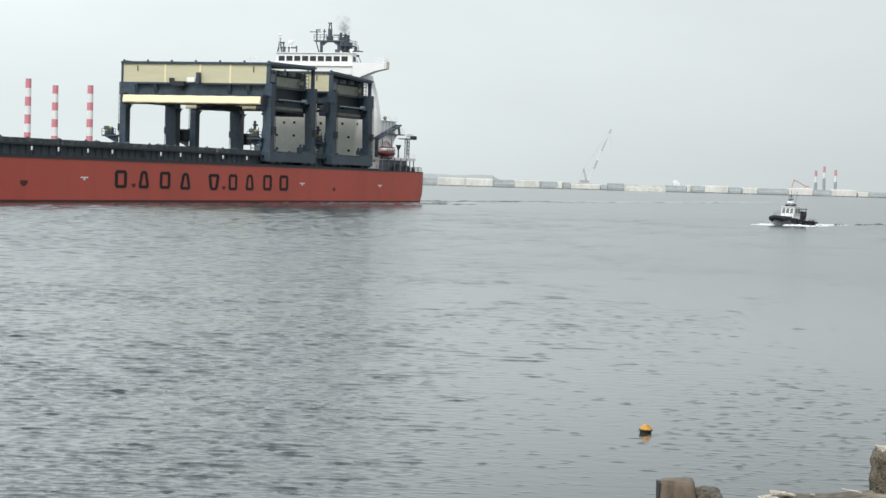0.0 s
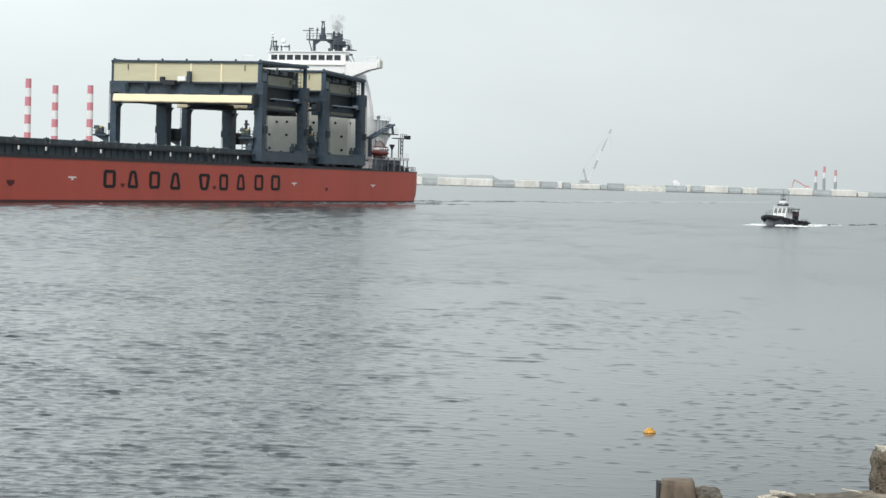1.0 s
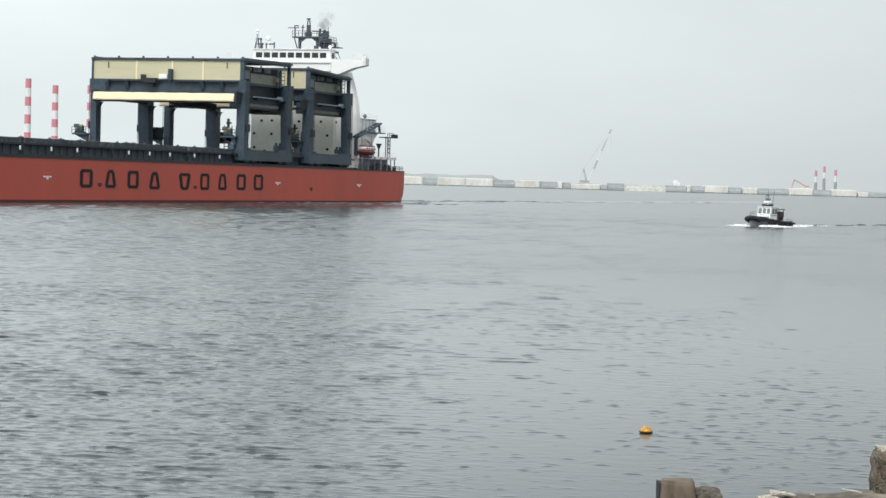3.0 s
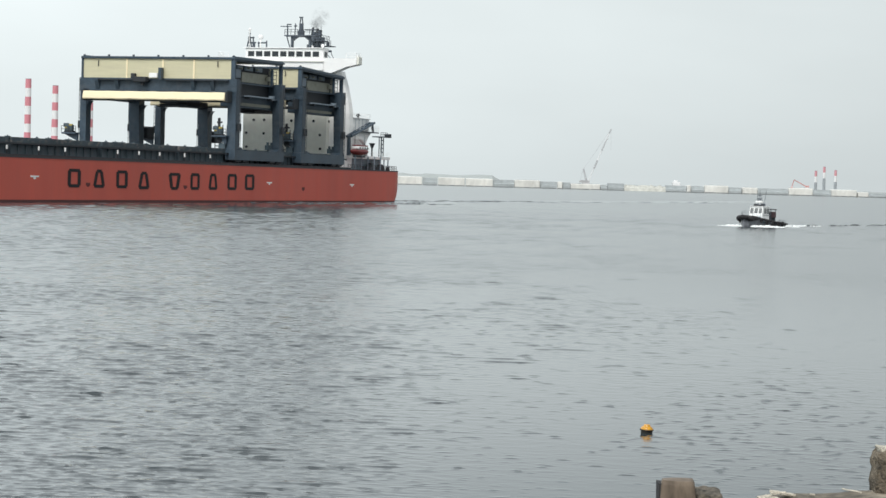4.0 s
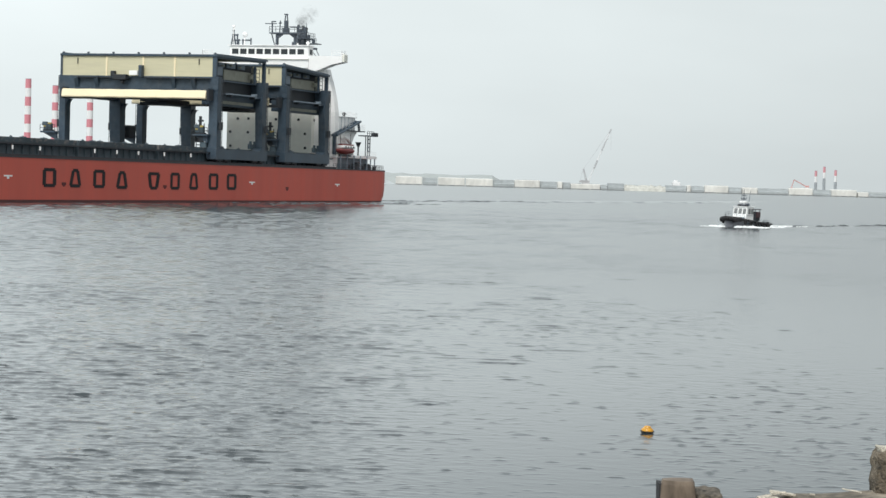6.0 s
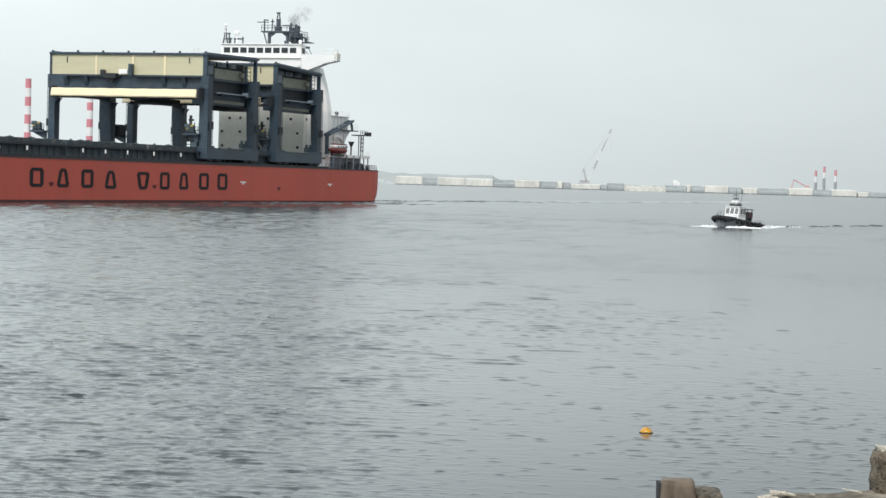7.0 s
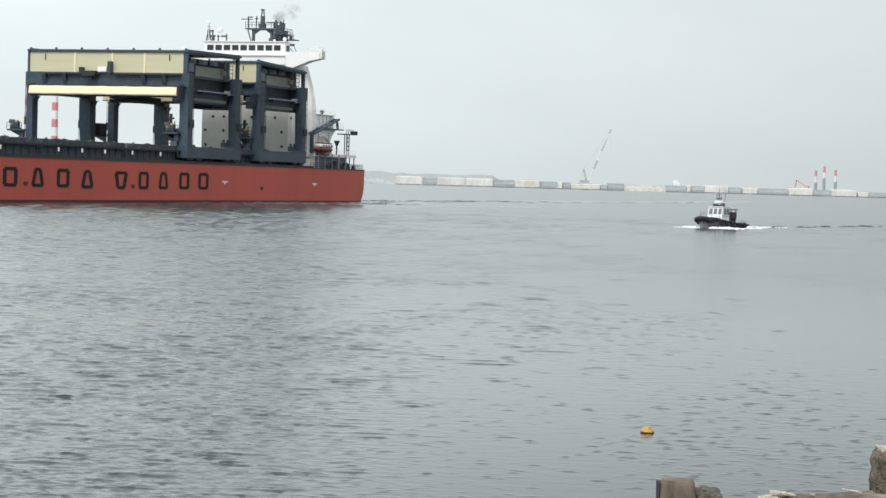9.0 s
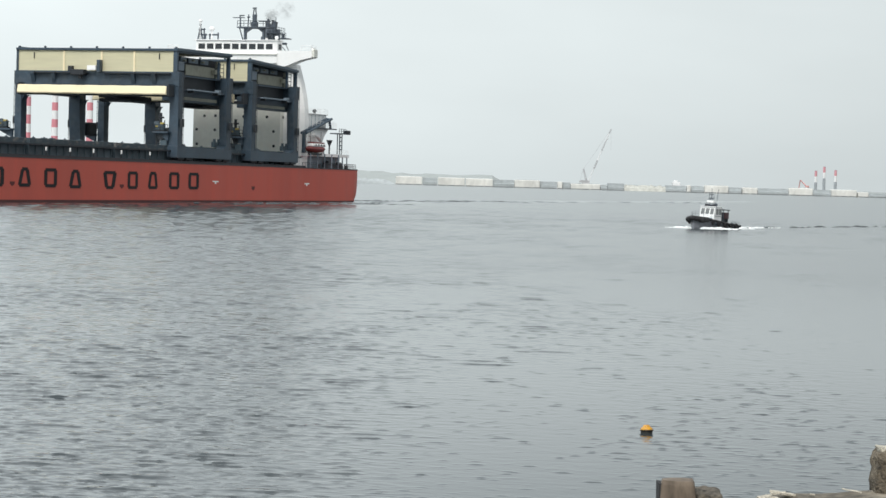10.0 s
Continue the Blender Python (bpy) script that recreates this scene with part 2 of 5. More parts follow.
def prism(bm, outline, axis, a, b):
    """An outline in the two other axes, drawn out along axis (0, 1, 2) from a to b."""
    def at(u, v, w):
        return {0: (w, u, v), 1: (u, w, v), 2: (u, v, w)}[axis]
    lo = [bm.verts.new(at(u, v, a)) for u, v in outline]
    hi = [bm.verts.new(at(u, v, b)) for u, v in outline]
    bm.faces.new(lo[::-1])
    bm.faces.new(hi)
    for i in range(len(lo)):
        j = (i + 1) % len(lo)
        bm.faces.new((lo[i], lo[j], hi[j], hi[i]))
    return bm


def loft(bm, rings, cap=True, closed=True):
    rows = [[bm.verts.new(p) for p in ring] for ring in rings]
    n = len(rows[0])
    for a, b in zip(rows, rows[1:]):
        for i in range(n if closed else n - 1):
            j = (i + 1) % n
            bm.faces.new((a[i], a[j], b[j], b[i]))
    if cap:
        bm.faces.new(rows[0][::-1])
        bm.faces.new(rows[-1])
    return bm


def rough_block(bm, x0, x1, y0, y1, z0, z1, cuts, amount, seed, scale=3.0):
    """A worn block: a finely cut box pushed about by noise."""
    r = bmesh.ops.create_cube(bm, size=1.0, matrix=Matrix.Translation(((x0 + x1) / 2, (y0 + y1) / 2, (z0 + z1) / 2)) @ Matrix.Diagonal((x1 - x0, y1 - y0, z1 - z0, 1)))
    vs = r["verts"]
    es = list({e for v in vs for e in v.link_edges})
    bmesh.ops.bevel(bm, geom=es, offset=min(x1 - x0, y1 - y0, z1 - z0) * 0.12, segments=2, affect="EDGES", profile=0.5)
    bmesh.ops.subdivide_edges(bm, edges=bm.edges[:], cuts=cuts, use_grid_fill=True)
    for v in bm.verts:
        k = noise.noise_vector(v.co * scale + Vector((seed, 0, 0))) + 0.5 * noise.noise_vector(v.co * scale * 3.1 + Vector((seed, 5, 0)))
        v.co += k * amount
    return bm


# ---- the ship's way ----
def ship_at(t):
    """The ship's frame: x to the bow, y to port, z up from the waterline."""
    a, half = 0.3376 - 0.0004 * t, 0.3376 - 0.0002 * t
    run = 3.7078 * t
    return pose(-45.063 - math.sin(half) * run, 400.081 - math.cos(half) * run, 0, 0, 0, -90 - math.degrees(a))


def boat_at(t):
    k = t / 10
    return pose(46.85 - 15.5 * k - 0.32 * math.sin(math.pi * t / 11), 302.3 - 40 * k, 0.02 * math.sin(2.1 * t), 0.8 * math.sin(1.7 * t), -1.0 + 0.7 * math.sin(2.3 * t + 1), -124.6 + 2.4 * k)


TIMES = [i * 0.5 for i in range(21)]


# ---- water and distance ----
def build_water():
    """One sheet of water out to the horizon; the part near the shore carries real ripples."""
    rng = np.random.RandomState(7)
    ratio = 1.0016
    dist = 26.0 * ratio ** np.arange(int(math.log(460 / 26.0) / math.log(ratio)))
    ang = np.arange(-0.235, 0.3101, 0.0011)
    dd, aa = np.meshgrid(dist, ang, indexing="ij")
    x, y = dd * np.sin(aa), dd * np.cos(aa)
    patch, ripple, crest = np.zeros_like(x), np.zeros_like(x), np.zeros_like(x)
    for i in range(18):
        lam, th, ph = rng.uniform(3, 30), rng.uniform(0, math.pi), rng.uniform(0, 6.28)
        patch += np.sin((x * math.cos(th) * 1.4 + y * math.sin(th) * 0.4) * 2 * math.pi / lam + ph) / 3.0
    side = np.tanh((aa + 0.01) / 0.08)      # stronger waves left of the view axis, standing in for the ship's broken reflection
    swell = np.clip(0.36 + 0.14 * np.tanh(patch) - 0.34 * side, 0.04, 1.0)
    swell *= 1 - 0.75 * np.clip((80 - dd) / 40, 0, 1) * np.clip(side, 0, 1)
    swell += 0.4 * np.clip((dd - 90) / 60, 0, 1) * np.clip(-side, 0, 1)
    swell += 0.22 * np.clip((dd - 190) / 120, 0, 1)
    for i in range(150):      # low ripples, longer away from the sheltered shore
        lam = 0.13 * (5.0 / 0.13) ** (i / 149.0)
        th, ph, slope = rng.normal(1.45, 0.42), rng.uniform(0, 6.28), 0.0285 * rng.uniform(0.6, 1.3)
        k = 2 * math.pi / lam
        keep = np.clip((lam / (dd * 0.0014) - 2.0) / 1.5, 0, 1) * np.exp(-(np.log(lam / (dd * 0.0075)) / 0.75) ** 2)
        s = np.sin((x * math.cos(th) + y * math.sin(th)) * k + ph + 1.3 * np.sin(x * 0.21 / lam ** 0.5 + y * 0.27 / lam ** 0.5 + i))
        ripple += slope / k * keep * s
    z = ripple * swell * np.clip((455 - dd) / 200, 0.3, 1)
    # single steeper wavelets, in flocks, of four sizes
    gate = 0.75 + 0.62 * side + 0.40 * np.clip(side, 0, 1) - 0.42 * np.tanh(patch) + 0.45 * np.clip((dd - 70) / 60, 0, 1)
    for lam0, rare in ((0.20, 0.0), (0.34, 0.3), (0.6, 0.7), (1.1, 0.95)):
        g = np.zeros_like(x)
        for i in range(15):
            lam, th, ph = lam0 * rng.uniform(0.75, 1.35), rng.normal(1.5, 0.30), rng.uniform(0, 6.28)
            g += np.sin((x * math.cos(th) + y * math.sin(th)) * 2 * math.pi / lam + ph + np.sin(x * 0.31 / lam0 + y * 0.23 / lam0 + i))
        keep = np.clip((lam0 / (dd * 0.0014) - 2.0) / 1.0, 0, 1) * np.clip((dd * 0.032) / lam0 - 0.35, 0, 1)
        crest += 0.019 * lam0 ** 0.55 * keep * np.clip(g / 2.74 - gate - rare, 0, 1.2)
    z += crest
    y = y - 1.5 * crest      # their faces lean to the shore
    edge = np.clip((dd - 26) / 4, 0, 1) * np.clip((455 - dd) / 40, 0, 1) * np.clip((aa + 0.235) / 0.01, 0, 1) * np.clip((0.31 - aa) / 0.01, 0, 1)
    z = z * edge + 0.05 * edge - 0.05
    nd, na = x.shape
    verts = np.stack([x, y, z], -1).reshape(-1, 3)
    idx = np.arange(nd * na).reshape(nd, na)
    quads = np.stack([idx[:-1, :-1], idx[:-1, 1:], idx[1:, 1:], idx[1:, :-1]], -1).reshape(-1, 4)[:, ::-1]
    base = len(verts)
    plain = np.array([(-6000, -60, -0.06), (6000, -60, -0.06), (6000, 6000, -0.06), (-6000, 6000, -0.06)], float)
    verts = np.concatenate([verts, plain])
    quads = np.concatenate([quads, [[base, base + 1, base + 2, base + 3]]])
    me = bpy.data.meshes.new("water")
    me.vertices.add(len(verts))
    me.vertices.foreach_set("co", verts.ravel())
    me.loops.add(quads.size)
    me.loops.foreach_set("vertex_index", quads.ravel().astype(np.int32))
    me.polygons.add(len(quads))
    me.polygons.foreach_set("loop_start", np.arange(0, quads.size, 4, dtype=np.int32))
    me.polygons.foreach_set("use_smooth", np.ones(len(quads), bool))
    me.update(calc_edges=True)
    me.materials.append(M_WATER)
    return tagged(new("water", me), "grey rippled harbour water under overcast sky", "water", kind="structure")


water = build_water()

SEABED = boxes((-6000, 6000, -80, 6000, -12, -11))
tagged(part("ground", SEABED, M_QUAY), "muddy harbour bed under the water", "ground", kind="structure")

# line of the breakwater: (from, to, top, kind), metres along it
BW_Y = 2600.0
CAISSONS = [(-57.2, -26.3, 9.6, 1), (-25.6, -9.3, 8.6, 0), (-7.9, 23, 9.4, 1), (24.3, 55.8, 9.2, 1), (56.2, 80.6, 8.6, 0), (81, 110.5, 9.0, 1),
            (111, 130, 8.0, 0), (131, 136.5, 8.4, 1), (137, 146, 7.6, 0), (146.5, 180.5, 6.4, 1), (181, 189, 5.6, 0), (189.5, 208.5, 8.2, 0),
            (256.8, 281, 7.6, 0), (281.5, 286, 8.4, 1), (286.5, 301.5, 7.6, 0), (302, 329.5, 8.8, 1), (330, 345, 7.4, 0), (346, 363.5, 7.6, 1),
            (364, 399.5, 7.2, 0), (400, 427.5, 8.6, 1), (428, 449, 7.4, 0), (449.5, 478.5, 8.0, 1), (480.5, 492.5, 5.8, 1), (493, 540, 5.0, 0)]


def breakwater_caisson(x0, x1, top, pale):
    bm, band = bmesh.new(), bmesh.new()
    if pale:
        box(bm, x0, x1, BW_Y, BW_Y + 14, -2, top, bevel=0.7)
        n = max(1, round((x1 - x0) / 11))
        for i in range(1, n):
            xm = x0 + (x1 - x0) * i / n
            box(bm, xm - 0.35, xm + 0.35, BW_Y - 0.5, BW_Y, -2, top - 1.2)
        box(band, x0 + 0.3, x1 - 0.3, BW_Y - 0.45, BW_Y + 0.3, -1, 1.0, bevel=0.1)
    else:
        prism(bm, [(BW_Y + 1, -2), (BW_Y + 1, top * 0.45), (BW_Y + 4, top * 0.5), (BW_Y + 4, top), (BW_Y + 14, top), (BW_Y + 14, -2)], 0, x0, x1)
        n = max(2, int((x1 - x0) / 4))
        for i in range(n + 1):
            xm = x0 + 0.4 + (x1 - x0 - 0.8) * i / n
            box(bm, xm - 0.4, xm + 0.4, BW_Y + 0.4, BW_Y + 1, -2, top * 0.45)
        box(band, x0, x1, BW_Y + 0.3, BW_Y + 1.3, -1, 0.9, bevel=0.1)
    body = tagged(part("breakwater_caisson", bm, M_CONC_W if pale else M_CONC_G), "pale new concrete breakwater caisson standing in the sea" if pale else "weathered grey stepped concrete breakwater section in the sea",
                  "breakwater", "caissons of the breakwater")
    part("tidal_band", band, M_TIDE, body, "dark weed-grown band at the waterline")
    if pale and x1 - x0 > 12:      # wave wall along the back, lower kerb in front of it
        part("wave_wall", boxes((x0 + 0.8, x1 - 0.8, BW_Y + 9, BW_Y + 10, top - 0.2, top + 0.7), bevel=0.1), M_CONC_G, body, "grey wave wall")
    return body


for c in CAISSONS:
    breakwater_caisson(*c)


def stone_heap(name, x0, x1, y, depth, height, seed, material, label, category, blunt=6):
    """A long low heap with an uneven crest."""
    bm = bmesh.new()
    n, m = 60, 8
    rows = []
    for i in range(n + 1):
        u = i / n
        ring = []
        for j in range(m + 1):
            v = j / m
            ends = min(1, 6 * u, blunt * (1 - u))
            prof = math.sin(math.pi * v) ** 0.6
            k = 1 + 0.30 * noise.noise((u * 14 + seed, v * 3, seed)) + 0.16 * noise.noise((u * 45, v * 9, seed))
            ring.append((x0 + (x1 - x0) * u, y + depth * v, -1 + (height + 1) * prof * ends * k))
        rows.append(ring)
    loft(bm, rows, cap=False, closed=False)
    return tagged(part(name, bm, material), label, category, kind="stuff")


stone_heap("rubble_mound", 200, 268, BW_Y + 1, 20, 6.6, 3.0, M_RUBBLE, "pale rubble mound of loose stone on the breakwater", "rubble")
stone_heap("far_mole", -150, -56, BW_Y + 30, 14, 5.6, 9.0, M_CONC_G, "low dark mole running on from the breakwater", "mole")
tagged(stone_heap("backdrop", -900, 104, 3300, 200, 16.6, 21.0, M_LAND, "low misty strip of far land over the sea", "far land", 28), kind="structure")
tagged(stone_heap("backdrop", 150, 1100, 3900, 200, 7.5, 27.0, M_LAND, "low misty strip of far land over the sea", "far land"), kind="structure")


def striped_chimney(x, y, height, r, bands):
    """A tall banded stack: bands counted from the top, red and white by turns."""
    root = tagged(new("chimney"), "tall red and white banded power station chimney", "chimney", "chimneys of the power stations")
    root.location = (x, y, 0)
    z = height
    for i, (depth, mat) in enumerate(bands):
        bm = bmesh.new()
        lo = max(z - depth, 0)
        rr = lambda h: r * (1 + 0.25 * (1 - h / height))
        tube(bm, (0, 0, lo), (0, 0, z - 0.003), rr(lo), 20, rr(z))
        part("band", bm, mat, root, "red band paled for haze" if mat is M_STACK_R else "white band" if mat is M_STACK_W else "plain grey shaft")
        z = lo
        if z <= 0:
            break
    bm = bmesh.new()
    tube(bm, (0, 0, height), (0, 0, height + 0.5), r * 1.04, 20)
    part("rim", bm, M_STACK_G, root)
    return root


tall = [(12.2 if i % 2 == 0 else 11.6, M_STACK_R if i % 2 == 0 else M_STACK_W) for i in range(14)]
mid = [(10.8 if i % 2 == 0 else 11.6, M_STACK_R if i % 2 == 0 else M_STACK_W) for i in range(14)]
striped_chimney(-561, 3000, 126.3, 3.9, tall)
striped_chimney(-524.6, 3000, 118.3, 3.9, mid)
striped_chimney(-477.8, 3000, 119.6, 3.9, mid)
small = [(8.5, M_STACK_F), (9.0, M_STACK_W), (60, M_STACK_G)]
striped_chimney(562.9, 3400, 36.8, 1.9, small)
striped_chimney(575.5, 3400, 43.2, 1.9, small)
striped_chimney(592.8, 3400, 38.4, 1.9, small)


def lattice(bm, p, q, w, r, bays):
    """A square lattice boom from p to q."""
    p, q = Vector(p), Vector(q)
    d = (q - p).normalized()
    u = d.cross(Vector((0, 1, 0))).normalized() * w / 2
    v = d.cross(u).normalized() * w / 2
    corners = [u + v, u - v, -u - v, -u + v]
    for c in corners:
        tube(bm, p + c, q + c * 0.6, r, 5)
    for i in range(bays):
        a, b = p.lerp(q, i / bays), p.lerp(q, (i + 1) / bays)
        for k in range(4):
            tube(bm, a + corners[k], b + corners[(k + 1) % 4] * 0.9, r * 0.7, 4)
    return bm


def crawler_crane(x, y, z):
    root = tagged(new("crawler_crane"), "tall pale lattice boom crawler crane standing on the breakwater", "crane")
    root.location = (x, y, z)
    part("crawler_track", boxes((-4.2, 4.2, -3.4, -2.2, 0, 1.5), bevel=0.3), M_FARSTEEL, root)
    part("crawler_track", boxes((-4.2, 4.2, 2.2, 3.4, 0, 1.5), bevel=0.3), M_FARSTEEL, root)
    bm = boxes((-6.0, 3.2, -1.9, 1.9, 1.5, 4.4), (-7.6, -5.2, -2.2, 2.2, 1.8, 4.0), bevel=0.15)
    part("machinery_house", bm, M_FARSTEEL, root, "dark machinery house with counterweight")
    part("driver_cab", boxes((2.2, 4.2, -3.0, -1.4, 1.6, 4.2), bevel=0.12), M_FARSTEEL, root)
    foot, tip = Vector((2.6, 0, 2.6)), Vector((27.6, 0, 64.5))
    cuts = (0, 0.25, 0.41, 0.59, 0.77, 0.92, 1.0)
    for k, (u, v) in enumerate(zip(cuts, cuts[1:])):
        dark = k % 2 == 1
        part("boom_section", lattice(bmesh.new(), foot.lerp(tip, u), foot.lerp(tip, v), 1.9 - 0.9 * u, 0.22 if dark else 0.15, 4), M_FARSTEEL if dark else M_STACK_W, root, "grey lattice boom section" if dark else "white lattice boom section")
    part("boom_head", lattice(bmesh.new(), foot.lerp(tip, 0.77), foot.lerp(tip, 0.77) + Vector((2.6, 0, 3.4)), 0.5, 0.12, 2), M_FARSTEEL, root)
    part("back_mast", lattice(bmesh.new(), (0.5, 0, 4), (-3.2, 0, 17.5), 1.6, 0.22, 8), M_FARSTEEL, root)
    part("pendant_line", tubes([((-3.2, 0, 17.5), (27.6, 0, 64.5)), ((-6.8, 0, 4), (-3.2, 0, 17.5)), ((27.6, 0, 64.5), (28.2, 0, 40))], 0.09), M_FARSTEEL, root)
    return root


crawler_crane(164, BW_Y + 6, 6.4)


def long_arm_excavator():
    """Slews on its tracks; the arm reaches along -x."""
    root = tagged(new("excavator"), "red long-arm excavator slewing on the breakwater", "excavator")
    part("undercarriage", boxes((-2.2, 2.2, -1.8, 1.8, 0, 1.2), bevel=0.2), M_FARSTEEL, root)
    part("cab", boxes((-1.6, 2.4, -1.5, 1.5, 1.2, 3.2), bevel=0.2), M_FARRED, root)
    part("boom", lattice(bmesh.new(), (-1.0, 0, 2.2), (-15.2, 0, 9.6), 0.9, 0.22, 6), M_FARRED, root, "red raised boom paled for haze")
    part("arm", lattice(bmesh.new(), (-15.2, 0, 9.6), (-17.6, 0, 1.2), 0.7, 0.2, 4), M_FARRED, root, "red hanging arm paled for haze")
    part("bucket", boxes((-18.4, -16.8, -0.7, 0.7, 0.2, 1.4), bevel=0.25), M_FARRED, root)
    return root


excavator = long_arm_excavator()
bm = boxes((267.8, 276.6, BW_Y + 30, BW_Y + 42, -1, 11.8), (269.0, 273.6, BW_Y + 31, BW_Y + 40, 11.7, 13.8), bevel=0.5)
tagged(part("site_building", bm, M_STACK_W), "small white stepped site building beyond the breakwater", "building")


# ---- the shore in front ----
def build_shore():
    # the quay's edge: a long worn slab that dips below the eye
    bm = rough_block(bmesh.new(), 3.5, 9.5, 23.4, 26.8, -1.5, 1.09, 22, 0.04, 1.0, 2.0)
    for v in bm.verts:      # the slab dips towards its broken end
        v.co.z -= 0.085 * max(0.0, 5.3 - v.co.x)
    tagged(part("quay", bm, M_QUAY, smooth=True), "worn grey-brown concrete quay edge above the water", "quay", kind="structure")
    tagged(part("embankment", boxes((-25, 40, -20, 7.5, 0.1, 3.0), bevel=0.05), M_QUAY), "raised concrete promenade above the shore", "promenade", kind="structure")
    bm = boxes((-25, 40, -20, 23.3, -1.5, 0.1))
    tagged(part("pavement", bm, M_QUAY), "plain concrete shore apron", "pavement", kind="structure")
    stump = tagged(new("mooring_block"), "squat brown weathered concrete mooring block on the shore", "mooring block")
    stump.location = (2.585, 23.9, 0.1)
    bm = bmesh.new()
    loft(bm, [[(-0.20 * k, -0.16 * k, z), (0.185 * k, -0.16 * k, z), (0.20 * k, 0.14 * k, z), (-0.18 * k, 0.14 * k, z)] for z, k in ((0, 1.15), (0.7, 1.08), (1.2, 1.0), (1.34, 0.94), (1.385, 0.84))])
    bmesh.ops.subdivide_edges(bm, edges=bm.edges[:], cuts=6, use_grid_fill=True)
    for v in bm.verts:
        v.co += noise.noise_vector(v.co * 4) * 0.012
    part("block", bm, M_BLOCK, stump, smooth=True)
    bm = rough_block(bmesh.new(), -0.215, -0.16, -0.16, 0.15, 0, 1.35, 5, 0.016, 4.0, 7.0)
    part("rubber_facing", bm, M_RUBBER, stump, "black rubber facing")
    low = rough_block(bmesh.new(), 2.79, 3.06, 23.75, 24.3, 0.1, 1.36, 9, 0.035, 8.0, 5.0)
    tagged(part("broken_kerb", low, M_LUMP, smooth=True), "low broken lump of dark weathered concrete beside a mooring block", "concrete lump")
    post = rough_block(bmesh.new(), 5.17, 5.62, 26.3, 26.75, 1.05, 1.58, 14, 0.035, 12.0, 8.0)
    for v in post.verts:      # tapered, with a broken crown
        v.co.x += 0.11 * (v.co.z - 1.1)
        v.co.z += 0.05 * max(0.0, (v.co.z - 1.45) / 0.13) * noise.noise(v.co * 11)
    stone = tagged(part("concrete_post", post, M_POST, smooth=True), "rough pitted brown concrete post with a bleached crown", "concrete post")
    cap = rough_block(bmesh.new(), 5.235, 5.60, 26.36, 26.70, 1.555, 1.60, 9, 0.02, 15.0, 22.0)
    part("crown", cap, M_CROWN, stone, "bleached lichen-covered crown", smooth=True)
    for i, (x, y, z, lx, ly, lz, ry, rz) in enumerate(((3.90, 26.2, 1.095, 0.17, 0.12, 0.030, -10, 6), (4.06, 26.3, 1.125, 0.19, 0.10, 0.028, 4, -9), (3.96, 26.0, 1.10, 0.13, 0.12, 0.030, 3, 20), (4.12, 26.15, 1.12, 0.14, 0.10, 0.026, 9, 40),
                                                     (4.20, 26.25, 1.10, 0.10, 0.08, 0.024, 14, 10), (3.85, 26.1, 1.09, 0.09, 0.08, 0.022, -6, 70), (4.02, 26.15, 1.14, 0.12, 0.07, 0.022, -3, 30), (4.93, 26.25, 1.10, 0.27, 0.032, 0.012, 3, -40), (4.45, 26.2, 1.09, 0.06, 0.05, 0.02, 0, 15))):
        bm = rough_block(bmesh.new(), -lx / 2, lx / 2, -ly / 2, ly / 2, -lz / 2, lz / 2, 3, 0.012, 20.0 + i, 9.0)
        ob = tagged(part("concrete_chip", bm, M_CHIP, smooth=True), "bleached flat chip of concrete lying on the quay edge", "concrete chip", "chips on the quay")
        ob.matrix_basis = pose(x - 0.03, y, z + 0.035 - 0.085 * (5.3 - x), 0, ry, rz)


build_shore()


def build_float():
    root = tagged(new("float_buoy"), "small yellow and black float riding on the water", "buoy")
    bm = bmesh.new()
    loft(bm, [[(r * math.cos(a * math.pi / 10), r * math.sin(a * math.pi / 10), z) for a in range(20)] for r, z in ((0.05, -0.13), (0.1, -0.10), (0.108, -0.05), (0.112, 0.0), (0.112, 0.034), (0.10, 0.04))])
    part("lower_shell", bm, M_BUOY_B, root, "black weed-stained lower shell", smooth=True)
    bm = bmesh.new()
    loft(bm, [[(r * math.cos(a * math.pi / 10), r * math.sin(a * math.pi / 10), z) for a in range(20)] for r, z in ((0.10, 0.036), (0.118, 0.042), (0.12, 0.054), (0.106, 0.08), (0.088, 0.098), (0.066, 0.104), (0.064, 0.124), (0.05, 0.136), (0.02, 0.14))])
    part("upper_shell", bm, M_BUOY_Y, root, "weathered yellow upper shell", smooth=True)
    bm = bmesh.new()
    loft(bm, [[(r * math.cos(a * math.pi / 10), r * math.sin(a * math.pi / 10), z) for a in range(20)] for r, z in ((0.116, 0.026), (0.134, 0.032), (0.134, 0.044), (0.116, 0.050))])
    part("rim", bm, M_BUOY_B, root, "black rim", smooth=True)
    return root


float_buoy = build_float()


# ---- the cargo ship ----
BEAM = 15.25
DECK = 6.45


def hull_half(s, z):
    """Half breadth of the hull at the length s and height z."""
    k = min(max((z + 6) / 12.45, 0), 1)
    b = BEAM
    if s < -52:
        u = min((-52 - s) / 33.5, 1)
        b *= 1 - 0.5 * (1 - math.sqrt(max(1 - u ** 11, 0)))
    if s > 88:
        u = min((s - 88) / 31.0, 1)
        b *= max(1 - u ** (1.6 + 1.4 * k), 0.015)
    return b


